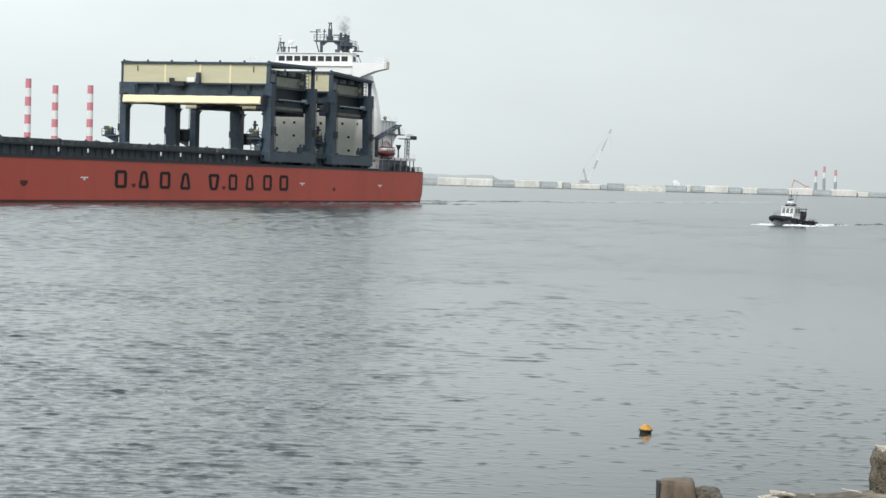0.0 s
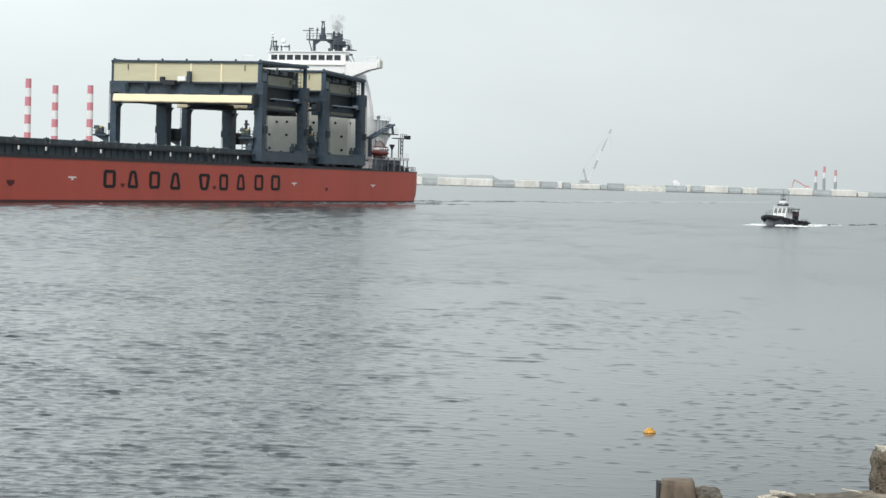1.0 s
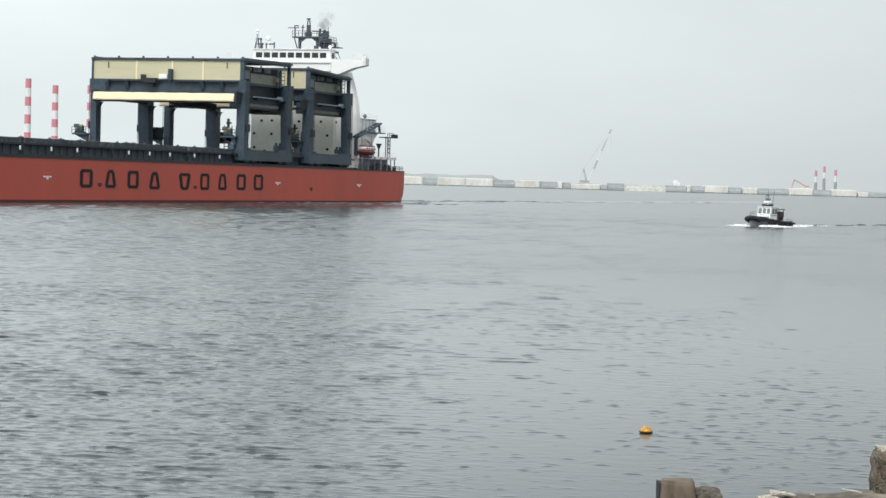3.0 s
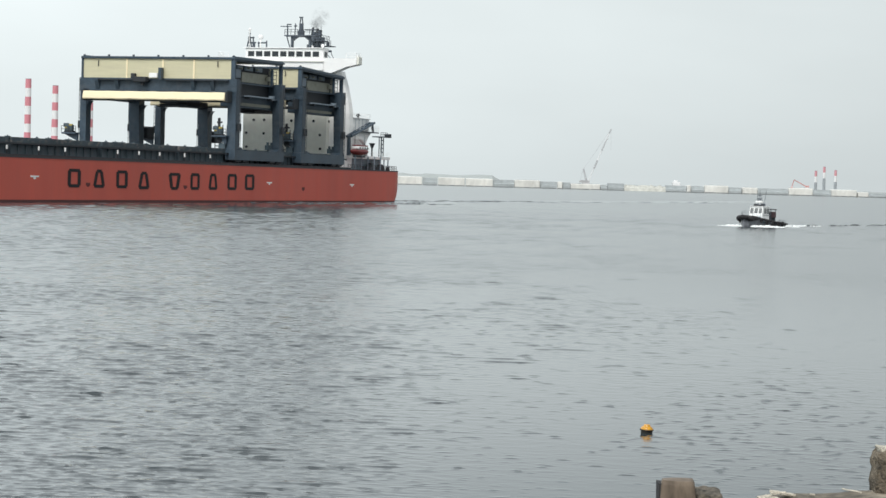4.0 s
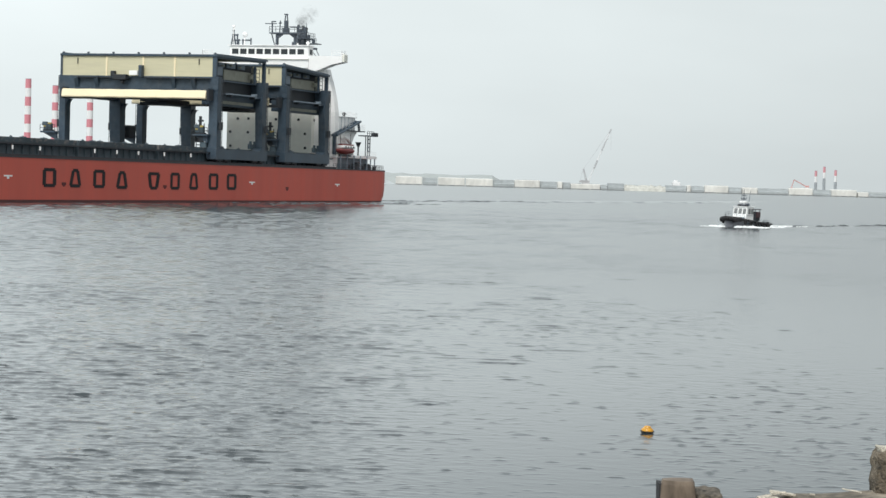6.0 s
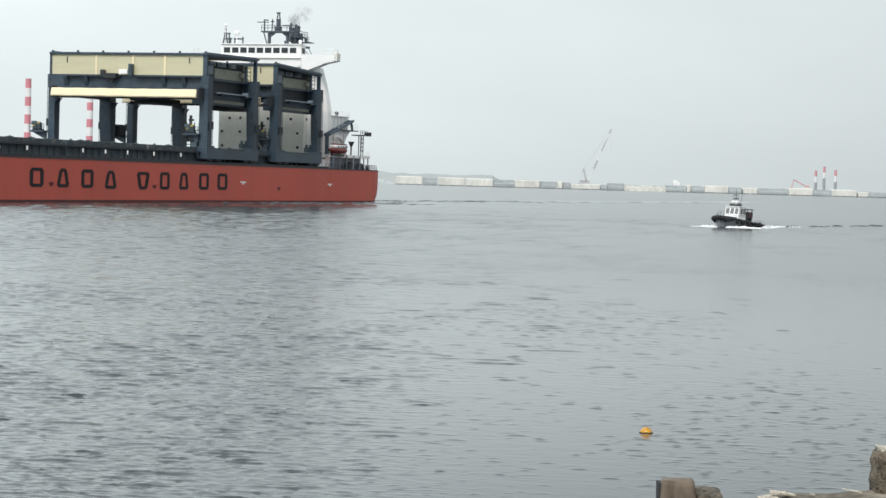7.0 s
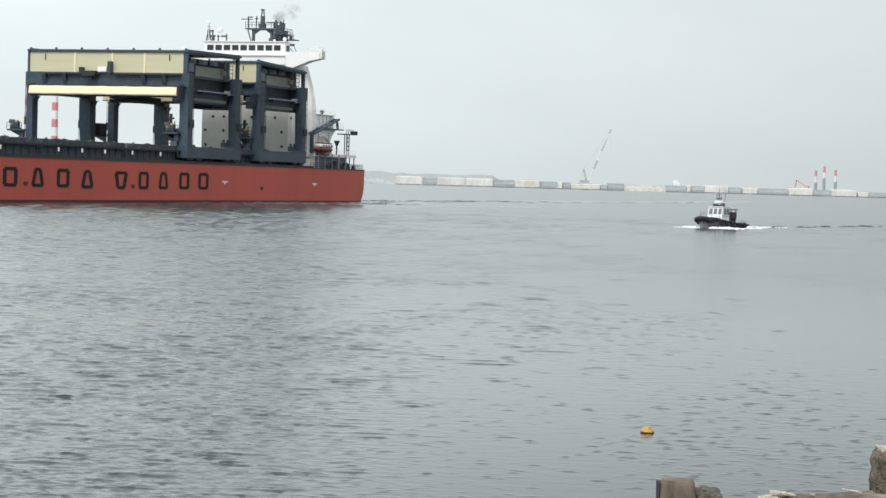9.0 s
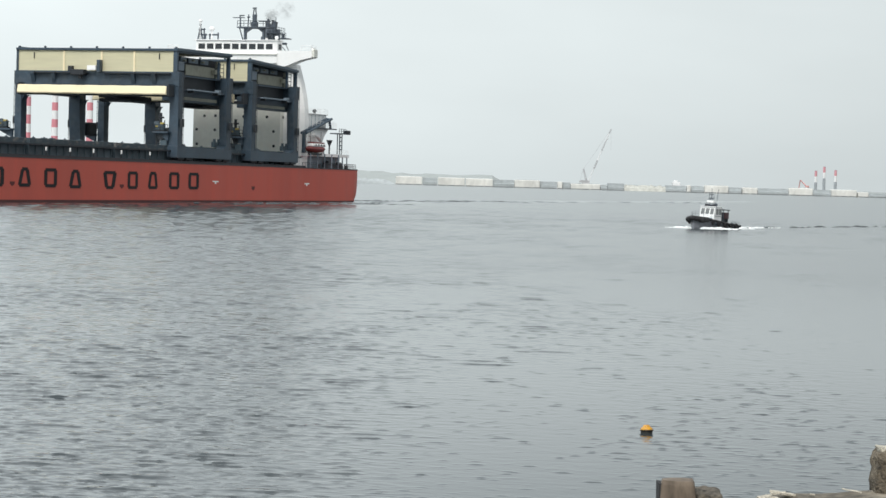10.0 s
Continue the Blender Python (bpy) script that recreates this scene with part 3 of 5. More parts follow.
def build_hull(ship):
    levels = [-6, -3, -1, -0.35, 0.35, 1.5, 3, 4.5, 5.6, DECK]
    stations = [-85.5, -85.4, -85.1, -84.6, -84, -83, -81.8, -80.2, -78, -74, -71, -66, -60, -52] + list(range(-45, 90, 9)) + [92, 97, 102, 107, 112, 116, 119]
    bm = bmesh.new()
    rings = []
    for s in stations:
        ring = []
        for z in levels:
            x = s
            if s < -70:
                x = s + 1.7 * min((DECK - z) / 6.45, 1.25) ** 5 * (-70 - s) / 10
            b = hull_half(s, z)
            ring.append((x, b, z))
        ring += [(x, -y, z) for x, y, z in reversed(ring)]
        rings.append(ring)
    loft(bm, rings)
    part("hull", bm, M_HULL, ship, "red-painted steel hull with rust streaks", smooth=False)
    # dark wet line and weed at the waterline
    for side in (1, -1):
        bm = bmesh.new()
        rows = []
        for s in stations[1:]:
            row = []
            for z in (-0.3, 0.42):
                x = s + (1.7 * min((DECK - z) / 6.45, 1.25) ** 5 * (-70 - s) / 10 if s < -70 else 0)
                b = hull_half(s, z)
                row += [(x, side * (b + 0.03), z), (x, side * (b + 0.05), z)]
            rows.append([row[0], row[2], row[3], row[1]])
        loft(bm, rows)
        part("waterline_band", bm, M_BOOT, ship, "dark wet band at the waterline")
        bm = bmesh.new()
        rows = []
        for s in stations[1:]:
            b = hull_half(s, DECK)
            rows.append([(s, side * (b - 0.25), DECK - 0.02), (s, side * (b + 0.05), DECK - 0.14), (s, side * (b + 0.05), DECK + 0.06), (s, side * (b - 0.25), DECK + 0.06)])
        loft(bm, rows)
        part("deck_edge", bm, M_EDGE, ship, "black deck edge strip")


def plain_shape(foot, head):
    """A plain hollow shape in a unit box, foot and head wide: each stroke is a quad of corners."""
    t, v = 0.24, 0.17
    f0, f1, h0, h1 = 0.5 - foot / 2, 0.5 + foot / 2, 0.5 - head / 2, 0.5 + head / 2
    return [[(f0, 0.1), (f0 + t, 0.1), (h0 + t, 0.9), (h0, 0.9)], [(f1 - t, 0.1), (f1, 0.1), (h1, 0.9), (h1 - t, 0.9)],
            [(f0 + 0.1, 0), (f1 - 0.1, 0), (f1 - 0.08, v), (f0 + 0.08, v)], [(h0 + 0.08, 1 - v), (h1 - 0.08, 1 - v), (h1 - 0.1, 1), (h0 + 0.1, 1)]]


def build_markings(ship):
    # row of plain black painted shapes on the port side: foot, head, fore edge, aft edge, height of the foot
    for foot, head, s0, s1, z0 in ((1, 1, 58.6, 54.7, 2.25), (1, 0.6, 50.8, 47.2, 2.25), (1, 1, 43.5, 39.8, 2.22), (1, 0.6, 36.2, 32.4, 2.12), (0.7, 1, 25.7, 21.4, 2.08),
                                   (1, 1, 17.7, 14.3, 2.12), (1, 0.7, 10.8, 7.4, 2.15), (1, 1, 3.4, -0.3, 2.18), (1, 1, -3.7, -7.6, 2.2)):
        bm = bmesh.new()
        for i, quad in enumerate(plain_shape(foot, head)):
            d = 0.006 * i
            prism(bm, [(s0 + (s1 - s0) * u, z0 + 2.72 * v) for u, v in quad], 1, BEAM - 0.05, BEAM + 0.035 + d)
        part("painted_mark", bm, M_LETTER, ship, "plain black painted shape")
    for s, z, w, h in ((52.4, 2.65, 1.3, 0.62), (19.6, 2.5, 1.3, 0.62), (85.7, 2.75, 2.0, 0.8), (-29.5, 2.5, 1.3, 0.7)):
        bm = bmesh.new()
        prism(bm, [(s - w / 2, z + h / 2), (s + w / 2, z + h / 2), (s + w / 2, z), (s + w * 0.1, z - h / 2), (s - w * 0.1, z - h / 2), (s - w / 2, z)], 1, BEAM - 0.05, BEAM + 0.03)
        part("hull_mark", bm, M_MARK, ship, "small dark red mark")
    for s, z in ((68.2, 3.62), (-14.1, 3.45), (-53.6, 3.4)):
        bm = boxes((s - 1.15, s + 1.15, BEAM - 0.05, BEAM + 0.035, z, z + 0.22), (s - 0.3, s + 0.3, BEAM - 0.05, BEAM + 0.03, z - 0.3, z + 0.1))
        if s < -52:
            bmesh.ops.translate(bm, verts=bm.verts, vec=(0, -0.02, 0))
        part("tug_mark", bm, M_WHITE, ship, "white T-shaped tug mark")


def build_deck(ship):
    part("deck", boxes((-80, 96, -13.6, 13.6, 6.0, DECK + 0.03)), M_COAM, ship, "dark weathered steel deck")
    # hatch coamings with their stays, covers and the rail of the cranes
    for a, b in ((72, 97), (45, 71.4), (18.6, 44.4), (-7.8, 18), (-34.2, -8.4), (-51, -34.8)):
        part("hatch_coaming", boxes((a, b, -12.85, 12.85, DECK, 8.35)), M_COAM, ship, "dark steel hatch coaming")
        bm = boxes((a + 0.1, b - 0.1, -13.25, 13.25, 8.3, 9.2), bevel=0.05)
        part("hatch_cover", bm, M_COVER, ship, "dark rust-spotted hatch cover")
        n = int((b - a) / 2.1)
        stay = None
        for side in (1, -1):
            for i in range(n + 1):
                s = a + 0.3 + (b - a - 0.6) * i / n
                if stay is None:
                    bm = bmesh.new()
                    prism(bm, [(0.0, 0), (0.7, 0), (0.42, 0.5), (0.42, 1.84), (0, 1.84)], 0, -0.10, 0.10)
                    stay = part("coaming_stay", bm, M_COAM, ship)
                    stay.matrix_basis = pose(s, 12.6, DECK)
                else:
                    same_part("coaming_stay", stay, ship, pose(s, side * 12.6, DECK) @ (Matrix.Identity(4) if side > 0 else pose(0, 0, 0, 0, 0, 180)))
    for side in (1, -1):
        bm = boxes((-54, 96, side * 14.4 - 0.35, side * 14.4 + 0.35, DECK, DECK + 0.35))
        part("crane_rail", bm, M_DARK, ship, "dark steel crane rail")
        bm = boxes((-54, 96, side * 13.75 - 0.2, side * 13.75 + 0.2, 8.2, 8.45))
        part("pipe_run", bm, M_DARK, ship)
    # clutter along the covers: cleats, vents and lashing gear
    rnd = random.Random(5)
    cleat = part("deck_fitting", boxes((-0.5, 0.5, -0.2, 0.2, 0, 0.14), (-0.08, 0.08, -0.08, 0.08, 0.1, 0.26), bevel=0.03), M_COAM, ship, "rusty deck fitting")
    cleat.matrix_basis = pose(90, 13.0, 9.19)
    s = 88.0
    while s > -50:
        same_part("deck_fitting", cleat, ship, pose(s, 12.9 - rnd.random() * 0.4, 9.19, 0, 0, rnd.uniform(-40, 40)))
        s -= rnd.uniform(2.5, 9.0) if s > 12 else rnd.uniform(9, 16)
    # plain white boxes on posts, one at each small white slot
    small_box = part("white_locker", boxes((-0.13, 0.13, -0.09, 0.09, 0.08, 0.66), bevel=0.03), M_WHITE, ship, "small white upright box along the deck")
    small_box.matrix_basis = pose(82.0, 14.25, 7.35)
    for s in (74.3, 65.4, 57.7, 41.3, 34.2, 27.0, 18.0, 8.3, -7.7, -15.0, -32.6):
        same_part("white_locker", small_box, ship, pose(s, 14.25, 7.35))
    post = part("locker_post", boxes((-0.08, 0.08, -0.08, 0.08, 0, 0.9)), M_DARK, ship)
    post.matrix_basis = pose(82.0, 14.25, DECK)
    for s in (74.3, 65.4, 57.7, 41.3, 34.2, 27.0, 18.0, 8.3, -7.7, -15.0, -32.6):
        same_part("locker_post", post, ship, pose(s, 14.25, DECK))


def railing(name, pts, height, parent, material, r=0.05, bars=3, gap=1.5):
    bm = bmesh.new()
    for p, q in zip(pts, pts[1:]):
        p, q = Vector(p), Vector(q)
        for k in range(bars):
            h = Vector((0, 0, height * (k + 1) / bars))
            tube(bm, p + h, q + h, r * 0.8, 5)
        n = max(1, int((q - p).length / gap))
        for i in range(n + 1):
            a = p.lerp(q, i / n)
            tube(bm, a, a + Vector((0, 0, height)), r, 5)
    return part(name, bm, material, parent)


def build_house(ship):
    H0 = -56.0
    # accommodation block, its tiers and portholes
    part("accommodation_block", boxes((-62, H0, -9.2, 8.6, DECK, 25.6), bevel=0.12), M_HOUSE, ship, "cream-white accommodation block")
    port = tube(bmesh.new(), (-0.06, 0, 0), (0.06, 0, 0), 0.27, 14)
    hole = part("porthole", port, M_GLASS, ship)
    first = True
    for q, z in ((-6.84, 15.7), (-4.6, 15.75), (-8.4, 13.15), (-4.65, 13.1), (-8.3, 10.4), (5.9, 15.7), (7.3, 13.0), (7.4, 10.3), (1.2, 15.7), (3.4, 13.1), (-1.5, 13.1), (-6.8, 19), (-2, 19), (3, 19), (-6.8, 22), (-2, 22), (3, 22)):
        if first:
            hole.matrix_basis, first = pose(H0 + 0.04, q, z), False
        else:
            same_part("porthole", hole, ship, pose(H0 + 0.04, q, z))
    same_part("porthole", hole, ship, pose(-57.2, 8.63, 15.7, 0, 0, 90))
    part("house_door_shelter", boxes((H0, H0 + 1.2, -3.4, -0.4, DECK, 10.6), bevel=0.06), M_COAM, ship, "dark shelter at the house front")
    # smooth flared casing on the port quarter of the house
    bm = bmesh.new()
    rows = []
    for z, q in ((DECK, 12.5), (13, 12.6), (17.4, 12.55), (19.5, 12.25), (22.3, 11.6), (25.6, 10.6)):
        rows.append([(-57.5, 8.4, z), (-57.5, q - 1.2, z), (-58.6, q - 0.2, z), (-60, q, z), (-61, q - 0.5, z), (-62, q - 1.2, z), (-62.5, 8.3, z)])
    loft(bm, rows)
    part("side_casing", bm, M_WHITE, ship, "white flared side casing")
    # bridge
    bridge = part("bridge", boxes((-59, H0 + 0.6, -9.2, 7.9, 25.55, 27.6), (-58.4, H0, -9.0, 7.6, 27.55, 29.85), (-64, -58.2, -8.8, 4.6, 25.6, 29.7), bevel=0.1), M_WHITE, ship, "white navigating bridge")
    win = part("bridge_window", boxes((-0.05, 0.05, -0.68, 0.68, -0.52, 0.52), bevel=0.04), M_GLASS, bridge)
    fr = part("window_frame", boxes((-0.03, 0.03, -0.8, 0.8, 0.52, 0.62), (-0.03, 0.03, -0.8, 0.8, -0.62, -0.52), (-0.03, 0.03, -0.8, -0.68, -0.52, 0.52), (-0.03, 0.03, 0.68, 0.8, -0.52, 0.52)), M_WHITE, bridge)
    for i in range(9):
        q = -7.75 + i * 1.72
        m = pose(H0 + 0.03, q, 28.72)
        if i == 0:
            win.matrix_basis, fr.matrix_basis = m, pose(H0 + 0.045, q, 28.72)
        else:
            same_part("bridge_window", win, bridge, m)
            same_part("window_frame", fr, bridge, pose(H0 + 0.045, q, 28.72))
    same_part("bridge_window", win, bridge, pose(-57.2, 7.63, 28.72, 0, 0, 90))
    part("bridge_roof", boxes((-58.6, H0 + 0.3, -9.3, 7.75, 29.82, 29.98), (-64.2, -58.5, -9.0, 4.8, 29.68, 29.84), bevel=0.04), M_WHITE, bridge)
    for side in (1, -1):
        bm = bmesh.new()
        out = 14.7 * side
        inn = 7.8 * side
        prism(bm, [(inn, 25.0), (side * 9.5, 25.1), (side * 12.6, 26.3), (out, 26.75), (out, 27.95), (inn, 27.95)], 0, -58.0, H0 + 0.4)
        part("bridge_wing", bm, M_WHITE, bridge, "white bridge wing")
        railing("wing_rail", [(-57.9, out - 0.1 * side, 27.95), (H0 + 0.3, out - 0.1 * side, 27.95), (H0 + 0.3, side * 12.5, 27.95)], 1.0, bridge, M_WHITE, 0.05)
    part("ledge", boxes((H0 + 0.55, H0 + 0.9, -9.2, 7.9, 27.2, 27.35)), M_HOUSE, bridge, "dull shaded ledge")
    part("wing_tip", boxes((-57.6, H0 + 0.2, 14.68, 15.1, 26.75, 28.3), bevel=0.1), M_HOUSE, bridge, "pale wing tip box")
    part("wing_light_box", boxes((-57.6, -56.8, 14.0, 14.6, 27.9, 28.6), bevel=0.1), M_WHITE, bridge)
    # mast and aerials over the bridge
    mast = part("radar_mast", boxes((-61.9, -61.1, -1.6, -1.2, 30, 32.5), (-61.9, -61.1, 2.2, 2.6, 30, 32.5), (-62.6, -60.4, -2.75, 3.9, 32.5, 32.75), (-61.8, -61.2, -0.2, 1.1, 32.7, 33.7), (-61.75, -61.25, 0.05, 0.85, 33.7, 35.1), bevel=0.08), M_GREY, ship, "dark grey radar mast with platform")
    bm = bmesh.new()
    prism(bm, [(-1.2, 31.7), (-0.2, 32.4), (1.3, 32.4), (2.3, 31.7), (2.3, 32.52), (-1.2, 32.52)], 0, -62, -61)
    part("mast_arch", bm, M_GREY, mast)
    part("mast_pole", tubes([((-61.5, 0.15, 35.0), (-61.5, 0.3, 36.2)), ((-61.5, 0.75, 35.0), (-61.5, 0.6, 36.2)), ((-61.5, 0.0, 36.3), (-61.5, 0.8, 36.3))], 0.13), M_GREY, mast)
    for q, z in ((-2.7, 34.4), (2.6, 33.7)):
        part("radar_scanner", boxes((-61.4, -61.1, q - 1.2, q + 1.2, z, z + 0.16), (-61.35, -61.15, q + 0.2, q + 0.45, 32.7, z), bevel=0.04), M_GREY, mast)
    railing("platform_rail", [(-60.5, -2.65, 32.85), (-60.5, 4.0, 32.85), (-62.5, 4.0, 32.85)], 1.0, mast, M_GREY, 0.06, 2, 1.2)
    part("mast_stay", tubes([((-61.5, -2.6, 32.5), (-61.5, -1.8, 30)), ((-61.5, -2.4, 32.8), (-61.5, -2.6, 35.0)), ((-61.5, -0.9, 32.8), (-61.5, -0.8, 35.1)), ((-61.5, -1.1, 34.6), (-61.5, -0.5, 34.6)), ((-61.5, -2.5, 34.9), (-61.5, -1.7, 34.9))], 0.12), M_GREY, mast)
    # aerial pole and dome on the fore edge
    part("aerial_pole", tubes([((-58, -9.6, 30), (-58, -9.0, 33.0)), ((-58, -8.6, 30), (-58, -9.2, 33.0)), ((-58, -9.1, 30), (-58, -9.1, 33.2)), ((-58, -8.3, 30), (-58, -8.3, 32.2)), ((-58, -8.0, 30), (-58, -8.0, 31.2)), ((-58, -9.5, 31.0), (-58, -7.7, 31.0)), ((-58, -9.4, 32.0), (-58, -8.1, 32.0)), ((-58, -5.4, 30), (-58, -5.4, 31.4)), ((-58, -7.1, 30), (-58, -7.1, 31.2)), ((-58, -7.3, 31), (-58, -5.3, 31))], 0.15), M_GREY, ship)
    for q, z, r in ((-6.7, 32.1, 0.52), (-9.1, 33.6, 0.32), (6.6, 30.5, 0.36)):
        bm = bmesh.new()
        bmesh.ops.create_uvsphere(bm, u_segments=16, v_segments=10, radius=r, matrix=Matrix.Translation((-58, q, z)))
        tube(bm, (-58, q, 29.6), (-58, q, z), 0.15, 8)
        part("satellite_dome", bm, M_WHITE, ship, "white satellite dome on a post", smooth=True)
    # funnel and its platforms
    bm = bmesh.new()
    loft(bm, [[(-74 + (2.4 if z < 31 else 1.8) * math.cos(a * math.pi / 8), -1.3 + 1.5 * math.sin(a * math.pi / 8), z) for a in range(16)] for z in (24, 31.0, 33.2)])
    part("funnel", bm, M_GREY, ship, "dark grey funnel", smooth=True)
    part("exhaust_pipe", tubes([((-74, -2.5, 33), (-74.6, -2.5, 35.2)), ((-74, -1.4, 33), (-74.5, -1.4, 35.0)), ((-73.5, -0.5, 33), (-74, -0.5, 34.6))], 0.26, 10), M_DARK, ship, "sooty exhaust pipes")
    part("funnel_platform", boxes((-70, -66, 0.4, 3.1, 31.9, 32.05), (-69, -66.4, 2.6, 4.9, 30.9, 31.05)), M_GREY, ship)
    railing("funnel_rail", [(-66, 0.5, 32.0), (-66, 3.0, 32.0), (-70, 3.0, 32.0)], 1.1, ship, M_GREY, 0.05, 2, 0.8)
    railing("funnel_rail", [(-66.4, 2.7, 31.0), (-66.4, 4.8, 31.0)], 1.0, ship, M_GREY, 0.05, 2, 0.7)
    bm = boxes((-67.8, -67.0, 0.6, 1.1, 29.9, 33.9), (-67.8, -67.2, 1.7, 2.2, 29.9, 34.3), (-67.9, -67.0, 0.5, 2.4, 33.2, 33.45), (-67.6, -67.0, 2.9, 4.6, 29.8, 30.2), (-67.6, -66.8, 3.7, 4.1, 30.9, 31.8), (-67.4, -66.9, -0.6, 0.4, 30.2, 31.3), bevel=0.05)
    part("signal_mast", bm, M_GREY, ship, "dark grey signal mast with boxes and lamps")
    part("mast_ladder", tubes([((-67.0, 1.2, 30.0), (-67.0, 1.2, 33.6)), ((-67.0, 1.6, 30.0), (-67.0, 1.6, 33.6)), ((-67.0, 2.4, 34.2), (-67.0, 2.4, 35.0)), ((-67.0, 0.8, 33.8), (-67.0, 0.8, 34.8)), ((-66.8, 4.6, 30), (-66.8, 5.4, 28.4)), ((-66.8, 3.4, 30), (-66.8, 4.8, 28.4))]
                               + [((-67.0, 1.2, 30.3 + 0.4 * k), (-67.0, 1.6, 30.3 + 0.4 * k)) for k in range(9)], 0.07, 5), M_GREY, ship)
    bm = bmesh.new()
    bmesh.ops.create_uvsphere(bm, u_segments=14, v_segments=8, radius=0.34, matrix=Matrix.Translation((-66.2, 0.9, 30.7)))
    part("satellite_dome", bm, M_WHITE, ship, "white satellite dome on a post", smooth=True)
    part("engine_casing", boxes((-77, -71.5, -5, 3, DECK, 26), bevel=0.1), M_HOUSE, ship, "white engine casing")


def build_stern(ship):
    # boat deck behind the house, with rails and gear
    part("boat_deck", boxes((-79.4, -58, -12.6, 13.2, 8.7, 9.25)), M_WHITE, ship, "white boat deck edge")
    pillar = part("deck_pillar", tubes([((0, 0, 0), (0, 0, 2.75))], 0.13), M_PALEBLUE, ship)
    pillar.matrix_basis = pose(-59, 13.6, DECK)
    for s in (-62.5, -66, -69.5, -73, -76.5, -78.8):
        same_part("deck_pillar", pillar, ship, pose(s, 13.0 if s < -75 else 13.6, DECK))
    part("poop_bulkhead", boxes((-78, -58, -12, 11.8, DECK, 8.7)), M_PALEBLUE, ship, "grey bulkhead under the boat deck")
    railing("poop_rail", [(-52, hull_half(-52, DECK) - 0.3, DECK), (-62, hull_half(-62, DECK) - 0.3, DECK), (-70, hull_half(-70, DECK) - 0.3, DECK), (-76, hull_half(-76, DECK) - 0.3, DECK), (-81.5, hull_half(-81.5, DECK) - 0.4, DECK), (-84.4, hull_half(-84.4, DECK) - 0.6, DECK), (-85, 0, DECK)], 0.95, ship, M_DARK, 0.045)
    for s in (-64, -68, -72, -75, -78):
        part("mooring_bitt", boxes((s - 0.5, s - 0.1, 13.0, 13.4, DECK, DECK + 0.8), (s + 0.1, s + 0.5, 13.0, 13.4, DECK, DECK + 0.8), (s - 0.7, s + 0.7, 12.9, 13.5, DECK, DECK + 0.15)), M_DARK, ship)
    for s0, s1, h in ((-71.5, -69, 1.5), (-76.6, -74.5, 1.3)):
        winch = part("winch", boxes((s0, s1, 11.9, 13.2, DECK, DECK + 0.7), bevel=0.1), M_SLATE, ship, "slate-blue mooring winch")
        part("drum", tube(bmesh.new(), (s0 + 0.3, 12.6, DECK + 0.9), (s1 - 0.3, 12.6, DECK + 0.9), h - 0.9, 14), M_DARK, winch)
    # light tower on the quarter
    tower = part("light_tower", tubes([((-78.0, 12.2, 9.2), (-78.0, 12.2, 13.3)), ((-76.9, 12.2, 9.2), (-76.9, 12.2, 13.3)), ((-78.0, 11.7, 9.2), (-78.0, 11.7, 13.3)), ((-76.9, 11.7, 9.2), (-76.9, 11.7, 13.3))]
                                   + [((-78.0, 12.2, z), (-76.9, 12.2, z)) for z in (10.2, 11.0, 11.8, 12.6)], 0.11), M_GREY, ship, "dark lattice light tower")
    part("tower_platform", boxes((-79.4, -75.6, 10.6, 12.6, 13.2, 13.4)), M_GREY, tower)
    railing("tower_rail", [(-79.3, 12.5, 13.4), (-75.7, 12.5, 13.4)], 0.8, tower, M_GREY, 0.06, 2, 1.2)
    part("floodlight", boxes((-80.8, -79.4, 11.8, 12.9, 13.2, 14.0), bevel=0.12), M_DARK, tower, "dark floodlight")
    part("vent_cowl", tube(tube(bmesh.new(), (-70.6, 12.6, 9.2), (-70.6, 12.6, 11.0), 0.16, 8), (-70.6, 12.6, 10.9), (-70.6, 12.6, 11.9), 0.2, 12, 0.62), M_DARK, ship)
    # davit: white arched arm, dark slanting boom over it
    bm = bmesh.new()
    arc = [(-61.6 - 4.8 * math.sin(k * math.pi / 20), 9.25 + 3.4 * math.cos(k * math.pi / 20)) for k in range(11)]
    for (a, z), (b, w) in zip(arc, arc[1:]):
        tube(bm, (a, 13.0, z), (b, 13.0, w), 0.34, 8)
    part("davit", bm, M_WHITE, ship, "white arched davit")
    bm = bmesh.new()
    for dq in (-0.5, 0.5):
        tube(bm, (-57.0, 13 + dq, 12.9), (-69.2, 13 + dq, 15.9), 0.26, 6)
    for i in range(8):
        k = i / 7
        tube(bm, (-57 - 12.2 * k, 12.5, 12.9 + 3 * k), (-57 - 12.2 * k, 13.5, 12.9 + 3 * k), 0.15, 5)
    tube(bm, (-69.2, 13, 15.9), (-69.9, 13, 14.1), 0.25, 6)
    part("provision_crane", bm, M_SLATE, ship, "slanting dark provision crane boom")
    part("crane_pedestal", boxes((-57.4, -56.7, 12.7, 13.3, 9.2, 13.1), bevel=0.1), M_SLATE, ship)
    part("upper_platform", boxes((-72.7, -62.5, 9, 13.2, 13.9, 14.1)), M_GREY, ship, "grey platform")
    # white boat-deck house that flares out under the platform, a railed house over it
    bm = bmesh.new()
    prism(bm, [(-58.4, 9.25), (-67.9, 9.25), (-67.6, 10.6), (-67.9, 11.6), (-68.8, 12.7), (-70.6, 13.9), (-58.4, 13.9)], 1, 9.6, 12.3)
    part("stern_house", bm, M_WHITE, ship, "white deckhouse flaring out under its platform")
